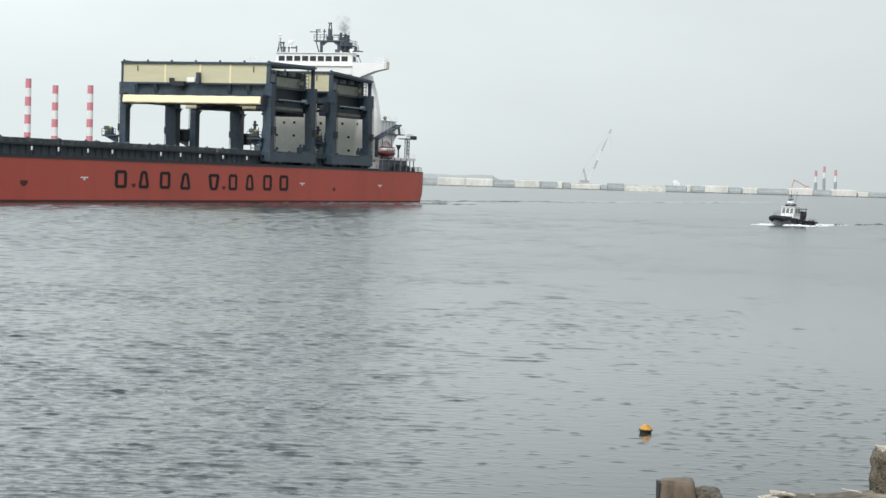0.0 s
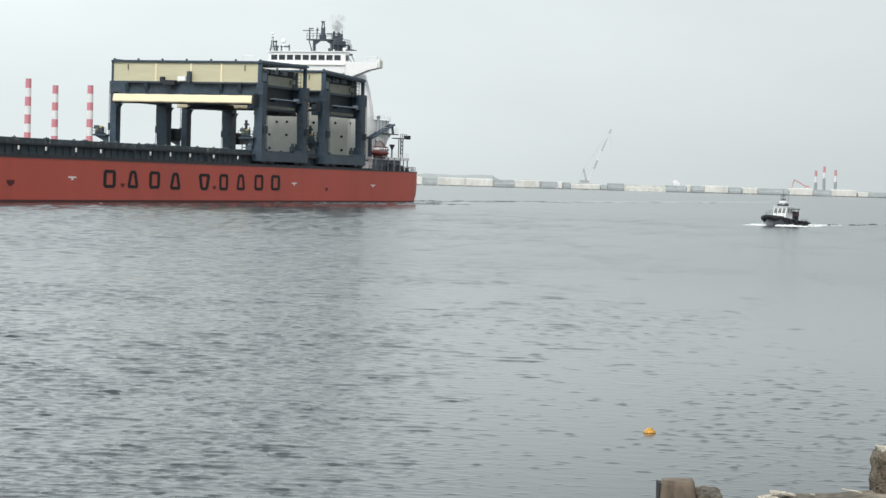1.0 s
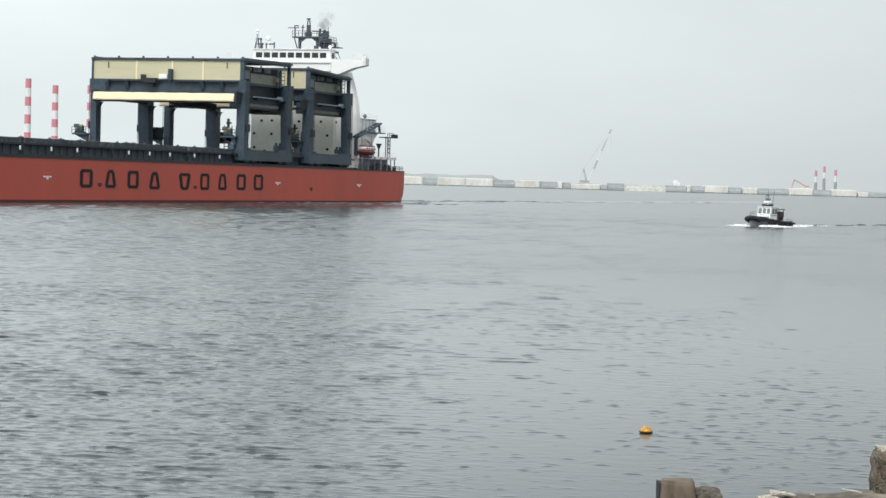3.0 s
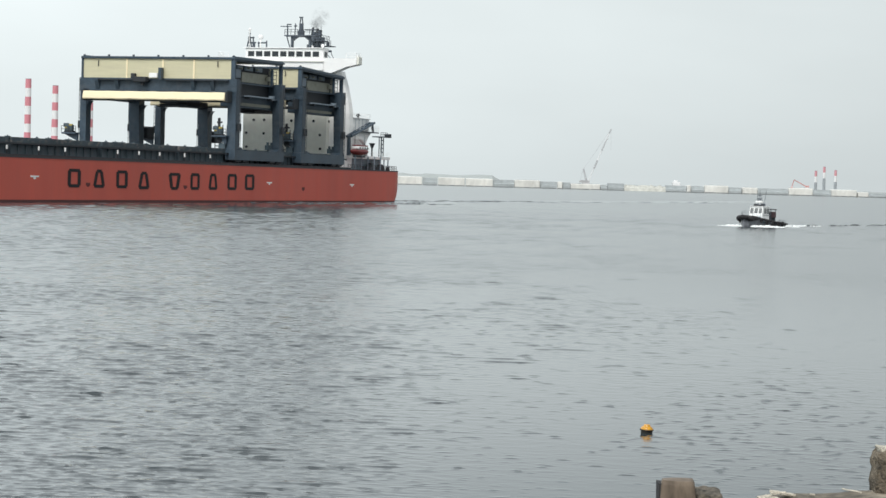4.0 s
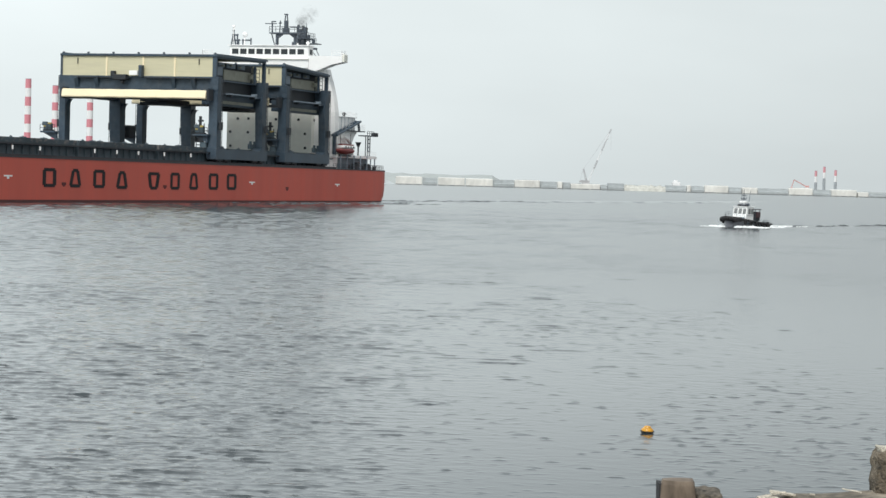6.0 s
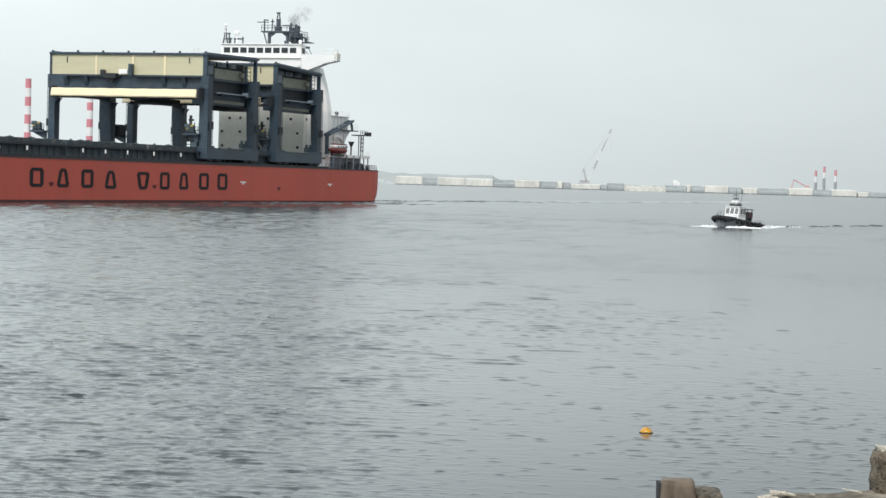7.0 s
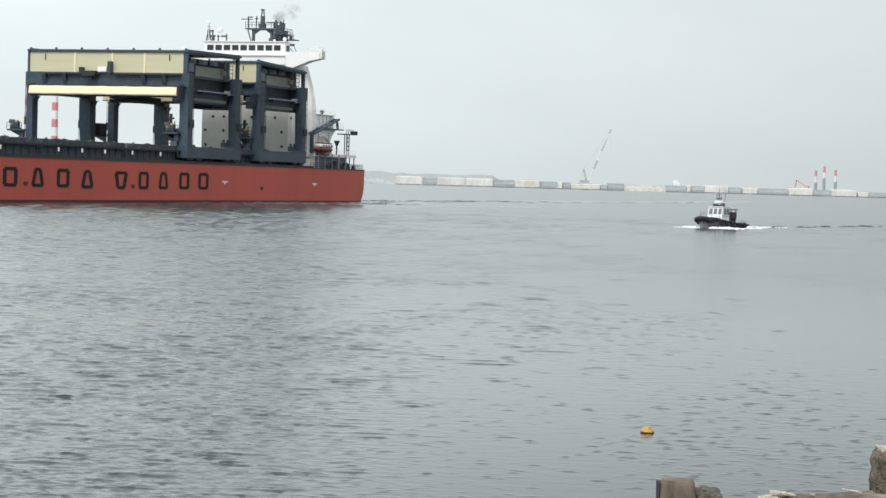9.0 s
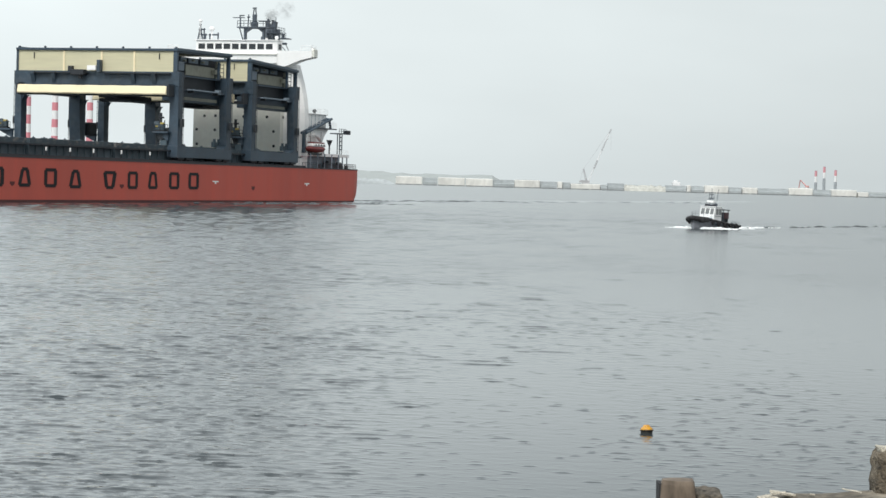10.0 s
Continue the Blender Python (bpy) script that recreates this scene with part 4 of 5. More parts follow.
    upper = part("upper_house", boxes((-70.0, -58.6, 8.6, 12.1, 14.1, 16.6), bevel=0.12), M_WHITE, ship, "white railed upper deckhouse")
    for a in (-68.2, -66.2, -64.4, -62.6, -60.8):
        part("house_seam", boxes((a - 0.05, a + 0.05, 12.08, 12.15, 14.2, 16.5)), M_PALEBLUE, upper, "grey upright stiffener")
    part("house_roof", boxes((-70.3, -58.3, 8.4, 12.3, 16.58, 16.72), bevel=0.03), M_WHITE, upper)
    part("vent_cap", tube(tube(bmesh.new(), (-66.6, 11.0, 16.8), (-66.6, 11.0, 17.3), 0.25, 10), (-66.6, 11.0, 17.2), (-66.6, 11.0, 17.6), 0.5, 12, 0.2), M_DARK, upper, "dark mushroom vent")
    part("davit_frame", tubes([((-58.9, 12.9, 9.25), (-58.9, 12.9, 12.6)), ((-63.2, 12.9, 9.25), (-63.2, 12.9, 12.6)), ((-58.9, 12.9, 12.5), (-63.2, 12.9, 12.5)), ((-58.9, 12.9, 11.6), (-63.2, 12.9, 11.6))], 0.09), M_WHITE, ship, "white davit frame")
    railing("stern_house_rail", [(-57.6, 12.8, 14.1), (-66.5, 13.1, 14.1), (-72.6, 13.1, 14.1)], 1.15, ship, M_WHITE, 0.035)
    railing("stern_house_rail", [(-58.4, 12.2, 16.7), (-70.2, 12.2, 16.7), (-70.2, 8.6, 16.7)], 0.9, ship, M_WHITE, 0.025)
    railing("boat_deck_rail", [(-59, 13.1, 9.25), (-79, 13.1, 9.25)], 0.8, ship, M_WHITE, 0.03, 2)


def build_ship():
    ship = tagged(new("cargo_ship"), "red-hulled open-hatch cargo ship under way with its white bridge aft", "ship")
    build_hull(ship)
    build_markings(ship)
    build_deck(ship)
    build_house(ship)
    build_stern(ship)
    return ship


def build_lifeboat():
    root = tagged(new("lifeboat"), "red enclosed lifeboat hanging in the ship's davit", "lifeboat")
    bm = bmesh.new()
    rows = []
    for i in range(11):
        u = -1 + 0.2 * i
        k = max(1 - abs(u) ** 3.0, 0.06)
        rows.append([(4.6 * u, 1.1 * k * math.cos(a), 0.75 * math.sin(a) * (k if math.sin(a) < 0 else 0.6 * k)) for a in [j * math.pi / 8 for j in range(16)]])
    loft(bm, rows)
    part("boat_hull", bm, M_ORANGE, root, "red hull", smooth=True)
    part("canopy", boxes((-3.2, 2.9, -0.85, 0.85, 0.3, 0.95), bevel=0.22), M_WHITE, root, "white canopy", smooth=True)
    part("canopy_top", boxes((-2.9, 2.6, -0.7, 0.7, 0.93, 1.2), bevel=0.1), M_ORANGE, root, "dull red canopy top", smooth=True)
    for k in range(4):
        part("canopy_window", boxes((-2.5 + 1.3 * k, -1.9 + 1.3 * k, 0.83, 0.88, 0.5, 0.8), bevel=0.02), M_GLASS, root)
    part("boat_keel", boxes((-3.0, 3.0, -0.12, 0.12, -1.2, -0.8)), M_EDGE, root)
    part("fall_wire", tubes([((-2.7, 0, 0.9), (-2.7, 0.0, 3.2)), ((2.5, 0, 0.9), (2.5, 0, 3.3))], 0.05), M_DARK, root)
    return root


cargo_ship = build_ship()
lifeboat = build_lifeboat()
LIFEBOAT_SEAT = pose(-61.7, 13.4, 10.1)


# ---- the gantry cranes on deck ----
def build_gantry():
    """Portal crane: x to the bow from its fore face, 20.6 m long, legs on the two crane rails."""
    g = tagged(new("gantry_crane"), "slate-blue ship's gantry crane with beige rain shelter, parked on deck", "gantry crane", "gantry cranes of the ship")
    L = 20.6
    for side in (1, -1):
        def span(a, b):
            return (a * side, b * side) if side > 0 else (b * side, a * side)
        # legs of box section with stiffening collars
        for a, b, inner in ((-1.8, 0.0, 13.35 if side > 0 else 13.7), (-L + 0.1, -18.6, 13.6 if side > 0 else 12.8)):
            bm = bmesh.new()
            p0, p1 = span(inner, 14.9)
            prism(bm, [(a, 7.2), (b, 7.2), (b - 0.2 * (b < -5), 9.3), (b + 0.3 * (b < -5), 16.4), (b, 20.9), (a, 20.9)], 1, p0, p1)
            for zz in (11.5, 14.5):
                box(bm, a - 0.03, b + 0.03, p0 - 0.03, p1 + 0.03, zz, zz + 0.12)
            leg = part("leg", bm, M_SLATE, g, "slate-blue box-section leg")
            edge = inner * side
            for z0, up in ((8.9, 1), (17.0, -1)):      # curved gussets on the inboard edge, at foot and head
                bm = bmesh.new()
                arc = [(edge - side * 0.75 * (1 - math.sin(k * math.pi / 10)), z0 + up * 1.5 * (1 - math.cos(k * math.pi / 10))) for k in range(6)]
                prism(bm, [(edge + side * 0.1, z0)] + arc + [(edge + side * 0.1, z0 + up * 1.5)], 0, a + 0.15, b - 0.15)
                part("gusset", bm, M_SLATE, leg)
            segs = []
            outer = side * 15.35
            for z in range(10, 21):
                segs.append(((a + 0.7, outer, z), (a + 1.3, outer, z)))
            segs += [((a + 0.7, outer, 9), (a + 0.7, outer, 21)), ((a + 1.3, outer, 9), (a + 1.3, outer, 21))]
            part("ladder", tubes(segs, 0.05, 5), M_DARK, leg)
            part("junction_box", boxes((a + 0.5, a + 1.5, *span(15.1, 15.45), 12.2, 13.5), bevel=0.05), M_DARK, leg)
        # sill beam with bogies below
        bm = bmesh.new()
        prism(bm, [(-L - 0.1, 7.3), (0.3, 7.3), (0.3, 9.1), (-2.4, 9.5), (-3.0, 9.05), (-3.8, 8.95), (-16.9, 8.95), (-17.8, 9.05), (-18.4, 9.5), (-L - 0.1, 9.4)], 1, *span(13.25, 15.05))
        part("sill_beam", bm, M_SLATE, g, "slate-blue sill beam")
        for s in (-1.6, -4.6, -16.0, -19.0):
            bogie = part("bogie", boxes((s - 1.1, s + 1.1, *span(13.7, 14.9), 6.95, 7.35), bevel=0.08), M_DARK, g)
            for ds in (-0.6, 0.6):
                part("wheel", tube(bmesh.new(), (s + ds, side * 14.0, 7.08), (s + ds, side * 14.6, 7.08), 0.30, 14), M_DARK, bogie)
        # head beam along the ship, and the shelter's side frame
        part("head_beam", boxes((-L + 0.3, -0.12, *(span(11.9, 13.3) if side > 0 else span(13.45, 14.82)), 16.4 if side > 0 else 17.4, 18.4), bevel=0.05), M_SLATE, g, "deep slate-blue head beam")
        if side > 0:
            part("edge_beam", boxes((-L + 0.3, -0.12, 13.6, 14.6, 18.1, 18.4), bevel=0.04), M_SLATE, g)
            part("sun_strip", boxes((-17.9, -2.2, 13.3, 13.36, 16.75, 17.25)), M_DULL, g, "pale grey strip on the head beam")
        bm = boxes((-L, -L + 0.5, *span(13.9, 14.5), 18.4, 23.6), (-0.5, 0, *span(13.9, 14.5), 18.4, 24.2), (-L, 0, *span(13.2, 13.6), 20.5, 20.75),
                   (-16.6, -16.35, *span(14.0, 14.4), 20.6, 23.6))
        part("side_frame", bm, M_SLATE, g)
        part("roof_beam", boxes((-L, 0, *span(13.9, 14.5), 23.55, 24.9), bevel=0.05) if side < 0 else boxes((-L, 0, 13.9, 14.5, 24.1, 24.9), (-L, -L + 0.5, 13.9, 14.5, 23.2, 24.2), bevel=0.05), M_SLATE, g)
        if side < 0:
            railing("walkway_rail", [(-0.5, side * 14.8, 18.4), (-L, side * 14.8, 18.4)], 1.1, g, M_DARK, 0.05, 2, 1.6)
    # fore and aft girders and the beige shelter walls
    for s0, s1 in ((-1.6, 0.08), (-L - 0.02, -18.9)):
        part("cross_girder", boxes((s0, s1, -14.98, 14.98, 18.7, 21.03), bevel=0.06), M_SLATE, g, "slate-blue cross girder")
    sheet = bmesh.new()
    n = 88
    rows = []
    for i in range(n + 1):
        y = -14.3 + 28.3 * i / n
        x = 0.02 + (0.012 if (i // 2) % 2 else 0.0)
        rows.append([(x - 0.12, y, 21.0), (x, y, 21.0), (x, y, 24.35), (x - 0.12, y, 24.35)])
    loft(sheet, rows)
    part("shelter_wall", sheet, M_BEIGE, g, "beige ribbed sheet wall of the rain shelter")
    # beige in itself, painted duller for the shade under the roof
    part("aft_wall", boxes((-L, -L + 0.12, -14.3, 12.4, 21.04, 23.6)), M_DULL, g, "aft wall of the shelter, darkened for shade")
    for y in (-5.9, 1.0, 6.9):
        part("wall_rib", boxes((0.06, 0.14, y - 0.16, y + 0.16, 21.0, 24.3)), M_CREAM, g, "pale vertical rib")
    for y in (-11.4, 11.4):
        part("wall_hook", boxes((0.07, 0.2, y - 0.06, y + 0.06, 23.0, 24.0)), M_DARK, g)
    part("corner_post", boxes((-0.4, 0.14, 13.9, 14.6, 21.0, 24.5)), M_SLATE, g)
    part("corner_post", boxes((-0.4, 0.14, -14.7, -14.3, 21.0, 24.5)), M_SLATE, g)
    part("shelter_roof", boxes((-L - 0.3, 0.35, -14.7, 14.7, 24.35, 24.75), bevel=0.05), M_SLATE, g, "slate-blue shelter roof")
    lug = None
    for i in range(7):
        y = -14.2 + i * 4.75
        if lug is None:
            lug = part("roof_lug", boxes((-0.2, 0.2, -0.12, 0.12, 0, 0.3)), M_SLATE, g)
            lug.matrix_basis = pose(0, y, 24.74)
        else:
            same_part("roof_lug", lug, g, pose(0, y, 24.74))
    # brackets on the girder
    for y in (-11.4, -7.6, 6.9, 10.6):
        bm = bmesh.new()
        prism(bm, [(-0.02, 20.9), (0.75, 20.9), (0.75, 20.5), (0.1, 19.0), (-0.02, 19.0)], 1, y - 0.35, y + 0.35)
        part("girder_bracket", bm, M_SLATE, g)
    for a, b in ((-11.2, -1.2), (1.6, 13.6)):
        part("girder_walkway", boxes((0.0, 0.9, a, b, 20.62, 20.76)), M_DARK, g)
    # rolled-up canvas under the girder
    bm = bmesh.new()
    rows = []
    for i in range(33):
        y = -13.0 + 26.9 * i / 32
        w = 0.02 * math.sin(i * 1.3)
        rows.append([(1.7, y, 17.25 + w), (2.62 + w, y, 17.22 + w), (2.74 + w, y, 17.4 + w), (2.46 + w, y, 18.5 + w), (2.3 + w, y, 18.62 + w), (1.7, y, 18.6 + w)])
    loft(bm, rows)
    part("folded_canvas", bm, M_CREAM, g, "cream folded canvas cover")
    part("canvas_beam", boxes((0.6, 1.9, -13.2, 14.1, 17.0, 17.5), (0.4, 2.3, -13.4, -13.0, 17.0, 18.8), (0.4, 2.3, 13.9, 14.3, 17.0, 18.8)), M_DARK, g, "dark beam carrying the canvas")
    for y in (-13.5, 13.7):
        part("canvas_arm", boxes((-0.02, 2.2, y, y + 0.4, 18.5, 19.0)), M_SLATE, g)
    # trolley with its gear between the girders
    trolley = part("trolley", boxes((-18, -3, -3.5, 3.5, 18.6, 19.4), (-14, -7, -2.4, 2.4, 19.4, 21.6), bevel=0.1), M_DARK, g, "dark hoist trolley")
    part("hoist_drum", tube(bmesh.new(), (-10.5, -2.8, 19.9), (-10.5, 2.8, 19.9), 0.7, 16), M_DARK, trolley)
    part("spreader", boxes((-17, -4, -1.6, 1.6, 16.9, 17.5), (-15, -6, -2.6, 2.6, 16.5, 16.9), bevel=0.08), M_DARK, trolley, "dark spreader frame")
    part("hoist_rope", tubes([((s, q, 17.4), (s, q, 18.7)) for s in (-15, -6) for q in (-1.2, 1.2)], 0.07), M_DARK, trolley)
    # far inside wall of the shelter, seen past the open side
    # panel colour carries the roof's shade
    part("inner_panel", boxes((-17.6, -6.6, 12.7, 12.9, 20.9, 22.6), bevel=0.03), M_DULL, g, "cream inner panel darkened for shade")
    # added dark sheet, stands in for deep shade under the shelter roof
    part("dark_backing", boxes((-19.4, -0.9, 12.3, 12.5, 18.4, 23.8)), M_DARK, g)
    for s0, s1 in ((-5.2, -3.0), (-9.6, -6.2), (-13.6, -10.6)):
        part("louvre_panel", boxes((s0 - 1.6, s1 - 1.6, 12.7, 12.9, 22.95, 23.7), bevel=0.03), M_PALEBLUE, g, "pale blue-grey louvre panel")
    for s0, z0 in ((-18.6, 22.6), (-17.4, 21.5), (-18.8, 20.7)):
        part("switch_box", boxes((s0, s0 + 1.0, 13.0, 13.6, z0, z0 + 0.8), bevel=0.04), M_DULL, g)
    part("side_ladder", tubes([((-18.9, 14.0, 20.8), (-18.9, 14.0, 23.4)), ((-17.5, 14.0, 20.8), (-17.5, 14.0, 23.4))] + [((-18.9, 14.0, z), (-17.5, 14.0, z)) for z in (21.2, 21.9, 22.6, 23.2)], 0.06), M_GREY, g, "dark rails at the open shelter side")
    for s0, z0 in ((-12.6, 23.1), (-8.9, 23.2), (-5.6, 23.0)):
        part("hanging_lamp", boxes((s0, s0 + 0.5, 13.0, 13.5, z0, z0 + 0.3), bevel=0.05), M_DULL, g)
    part("leg_lamp", boxes((-2.6, -2.3, 13.6, 14.2, 12.0, 12.7), bevel=0.05), M_WHITE, g, "small white lamp housing")
    part("inner_duct", boxes((-18.5, -1.0, 9.6, 12.6, 17.9, 18.5), bevel=0.2), M_GREY, g, "grey duct")
    part("lower_flap", boxes((-14.4, -3.2, 14.9, 15.7, 18.2, 18.42), (-14.4, -13.6, 14.9, 15.7, 18.0, 18.75), bevel=0.03), M_PALEBLUE, g, "grey folded side flap")
    for s in (-13.6, -4.2):
        part("flap_bracket", boxes((s, s + 0.4, 14.7, 15.6, 17.8, 18.2)), M_DARK, g)
    part("electric_cabinet", boxes((-4.6, -2.6, 12.4, 13.6, 21.4, 22.9), bevel=0.06), M_PALEBLUE, g, "pale blue-grey switch cabinet")
    # girder-front crane trolley block
    block = part("front_block", boxes((0.3, 1.6, -3.9, -1.5, 20.3, 21.2), (0.3, 1.2, -4.6, -3.9, 20.9, 21.8), bevel=0.08), M_DARK, g, "dark hoist block on the girder")
    part("cable_box", boxes((0.3, 1.3, 0.7, 1.3, 20.8, 22.8), bevel=0.06), M_SLATE, g)
    part("white_panel", boxes((0.5, 1.0, -1.2, 0.4, 21.1, 21.9), bevel=0.05), M_WHITE, block)
    part("yellow_hook", boxes((0.7, 1.2, -2.7, -2.1, 19.7, 20.3), bevel=0.1), M_DARK, block)
    # service platforms on the fore legs
    for side in (1, -1):
        y0 = -17.8 if side < 0 else 10.9
        plat = part("service_platform", boxes((-0.4, 1.2, y0, y0 + 2.8, 11.1, 11.4), bevel=0.04), M_SLATE, g)
        bm = boxes((0.0, 0.9, y0 + 0.4, y0 + 1.9, 11.6, 12.7), (0.1, 0.8, y0 + 0.1, y0 + 1.0, 12.3, 13.0), bevel=0.15)
        part("winch_motor", bm, M_COAM, plat, "grimy winch motor")
        part("warning_plate", boxes((0.88, 0.96, y0 + 0.5, y0 + 0.95, 12.1, 12.35)), M_YELLOW, plat, "yellow plate")
        if side > 0:
            part("winch_post", boxes((0.1, 0.5, y0 + 0.9, y0 + 1.3, 12.6, 14.4), (0.2, 0.6, y0 + 0.8, y0 + 1.7, 13.5, 13.8), bevel=0.06), M_DARK, plat)
        part("motor_cover", boxes((0.3, 0.92, y0 + 1.3, y0 + 1.85, 12.5, 12.85), bevel=0.06), M_YELLOW, plat, "dirty yellow motor cover")
        part("motor_base", boxes((0.0, 0.9, y0 + 0.4, y0 + 2.1, 11.39, 11.65)), M_DARK, plat)
        railing("platform_rail", [(1.2, y0, 11.4), (1.2, y0 + 2.8, 11.4)], 1.1, plat, M_DARK, 0.05, 2, 1.0)
        bm = bmesh.new()
        prism(bm, [(y0 + 0.2, 11.15), (y0 + 2.8, 11.15), (y0 + 2.8, 9.9)] if side < 0 else [(y0 + 2.6, 11.15), (y0 + 0.2, 11.15), (y0 + 2.6, 9.9)], 0, 0.2, 0.6)
        part("platform_bracket", bm, M_SLATE, plat)
    # caged access stair and hose reel inboard of the fore port leg
    tower = part("access_tower", tubes([((x, y, 7.3), (x, y, 13.2)) for x in (-1.4, 0.3) for y in (11.3, 12.7)] + [((x, 11.3, z), (x, 12.7, z)) for x in (-1.4, 0.3) for z in (8.4, 9.6, 10.8, 12.0)], 0.08, 5), M_DARK, g, "dark caged access stair")
    part("stair_flight", tubes([((0.0, 11.4, 7.4), (0.0, 12.6, 9.4)), ((0.0, 12.6, 9.6), (0.0, 11.4, 11.2))], 0.16, 6), M_DARK, tower)
    part("pump_box", boxes((-1.2, 0.5, 11.4, 12.7, 7.3, 8.9), (-0.9, 0.45, 12.0, 13.2, 9.0, 10.1), bevel=0.08), M_COAM, tower, "grimy pump box")
    part("hose_reel", tube(bmesh.new(), (0.35, 12.2, 10.6), (0.6, 12.2, 10.6), 0.55, 16), M_DARK, tower)
    for x in (-19.6, -17.9):
        part("leg_gear", boxes((x, x + 1.1, 13.0, 13.5, 9.3, 10.2), (x + 0.2, x + 0.6, 13.05, 13.45, 10.2, 10.7), bevel=0.06), M_COAM, g, "grimy box on the leg")
    # driver's cab slung below on the starboard side
    cab = part("driver_cab", boxes((-24.6, -21.6, -15.6, -12.6, 10.9, 13.2), bevel=0.35), M_DARK, g, "dark driver's cab")
    part("cab_arm", boxes((-21.8, -L + 0.1, -14.6, -13.6, 12.4, 13.0)), M_SLATE, cab)
    return g


gantry_aft = build_gantry()
gantry_fore = copy_thing(gantry_aft, Matrix.Identity(4))
for gantry, tilt, slide in ((gantry_fore, 0.9, 0.0), (gantry_aft, -2.0, -1.6)):      # the two roofs sag differently, one canvas sits further in
    for piece in gantry.children:
        if piece.name.startswith(("shelter_roof", "roof_beam")):
            piece.matrix_basis = pose(0, 0, 24.6, 0, tilt, 0) @ pose(0, 0, -24.6)
        elif piece.name.startswith("folded_canvas"):
            piece.matrix_basis = pose(0, slide, 0)


# ---- the work boat ----
def build_boat():
    """x to the bow, 9.2 m long and 3.4 m wide, z up from the waterline."""
    b = tagged(new("work_boat"), "small grey harbour work boat with white wheelhouse and black fenders", "boat")
    secs = ((-5.2, 1.45, 0.55), (-4.4, 1.6, 0.55), (-2, 1.7, 0.66), (0, 1.7, 0.82), (1.8, 1.55, 0.98), (3.2, 1.15, 1.1), (4.1, 0.6, 1.2), (4.6, 0.08, 1.28))
    bm = bmesh.new()
    rows = []
    for s, w, top in secs:
        rows.append([(s, w * 0.55, -0.4), (s, w * 0.82, 0.05), (s, w, top), (s, w * 0.96, top + 0.02), (s, -w * 0.96, top + 0.02), (s, -w, top), (s, -w * 0.82, 0.05), (s, -w * 0.55, -0.4)])
    loft(bm, rows)
    part("boat_hull", bm, M_BOATHULL, b, "grey steel hull")
    for side in (1, -1):
        bm = bmesh.new()
        for (s, w, t), (s2, w2, t2) in zip(secs, secs[1:]):
            tube(bm, (s, side * w, t - 0.10), (s2, side * w2, t2 - 0.10), 0.13, 8)
        part("fender_belt", bm, M_RUBBER, b, "black rubber fender belt", smooth=True)
        for s, w, t in ((-3.4, 1.72, 0.42), (-1.8, 1.8, 0.42), (-0.2, 1.82, 0.45), (1.3, 1.7, 0.55), (2.5, 1.5, 0.72)):
            bm = bmesh.new()
            for k in range(12):
                a0, a1 = k * math.pi / 6, (k + 1) * math.pi / 6
                tube(bm, (s + 0.25 * math.cos(a0), side * w, t + 0.25 * math.sin(a0)), (s + 0.25 * math.cos(a1), side * w, t + 0.25 * math.sin(a1)), 0.11, 6)
            part("tyre_fender", bm, M_RUBBER, b, "old black tyre", smooth=True)
    bm = bmesh.new()
    pts = [(4.75 * 1 - 0.9 * abs(k / 5.0) ** 2 * 1.6, 1.25 * k / 5.0, 1.08 - 0.12 * abs(k) / 5) for k in range(-5, 6)]
    for p, q in zip(pts, pts[1:]):
        tube(bm, p, q, 0.29, 10)
    part("bow_fender", bm, M_RUBBER, b, "thick black bow fender", smooth=True)
    for q in (-1.0, 1.0):
        bm = bmesh.new()
        tube(bm, (3.5, q * 0.95, 0.95), (4.45, q * 0.75, 0.9), 0.36, 14)
        bmesh.ops.bevel(bm, geom=bm.edges[:], offset=0.08, segments=2, affect="EDGES")
        part("bow_roller", bm, M_RUBBER, b, "large black bow roller fender", smooth=True)
    part("boat_deck", boxes((-4.4, 2.2, -1.45, 1.45, 0.4, 0.72)), M_COAM, b, "dark deck")
    # wheelhouse with raked front, its windows and roof
    bm = bmesh.new()
    prism(bm, [(-0.9, 0.8), (1.25, 0.8), (1.15, 1.5), (0.82, 2.5), (-0.9, 2.5)], 1, -0.92, 0.92)
    house = part("wheelhouse", bm, M_WHITE, b, "white wheelhouse")
    part("wheelhouse_roof", boxes((-1.0, 1.0, -0.98, 0.98, 2.49, 2.57), bevel=0.03), M_WHITE, house)
    for q in (-0.6, 0.0, 0.6):
        bm = boxes((-0.03, 0.03, -0.22, 0.22, -0.34, 0.34), bevel=0.02)
        w = part("front_window", bm, M_BOATGLASS, house)
        w.matrix_basis = pose(1.005, q, 1.98, 0, -18.3, 0)
    for q in (-0.87, -0.3, 0.3, 0.87):
        w = part("window_post", boxes((-0.05, 0.05, -0.05, 0.05, -0.42, 0.42), bevel=0.02), M_WHITE, house)
        w.matrix_basis = pose(1.02, q, 1.98, 0, -18.3, 0)
    for side in (1, -1):
        for s in (-0.5, 0.3):
            part("side_window", boxes((s - 0.34, s + 0.34, side * 0.92 - 0.03, side * 0.92 + 0.03, 1.62, 2.32), bevel=0.02), M_BOATGLASS, house)
        part("grab_rail", tubes([((-0.8, side * 0.99, 1.45), (1.0, side * 0.99, 1.45))], 0.03), M_GREY, house)
    bm = boxes((1.2, 2.3, -0.8, 0.8, 0.85, 1.25), bevel=0.08)
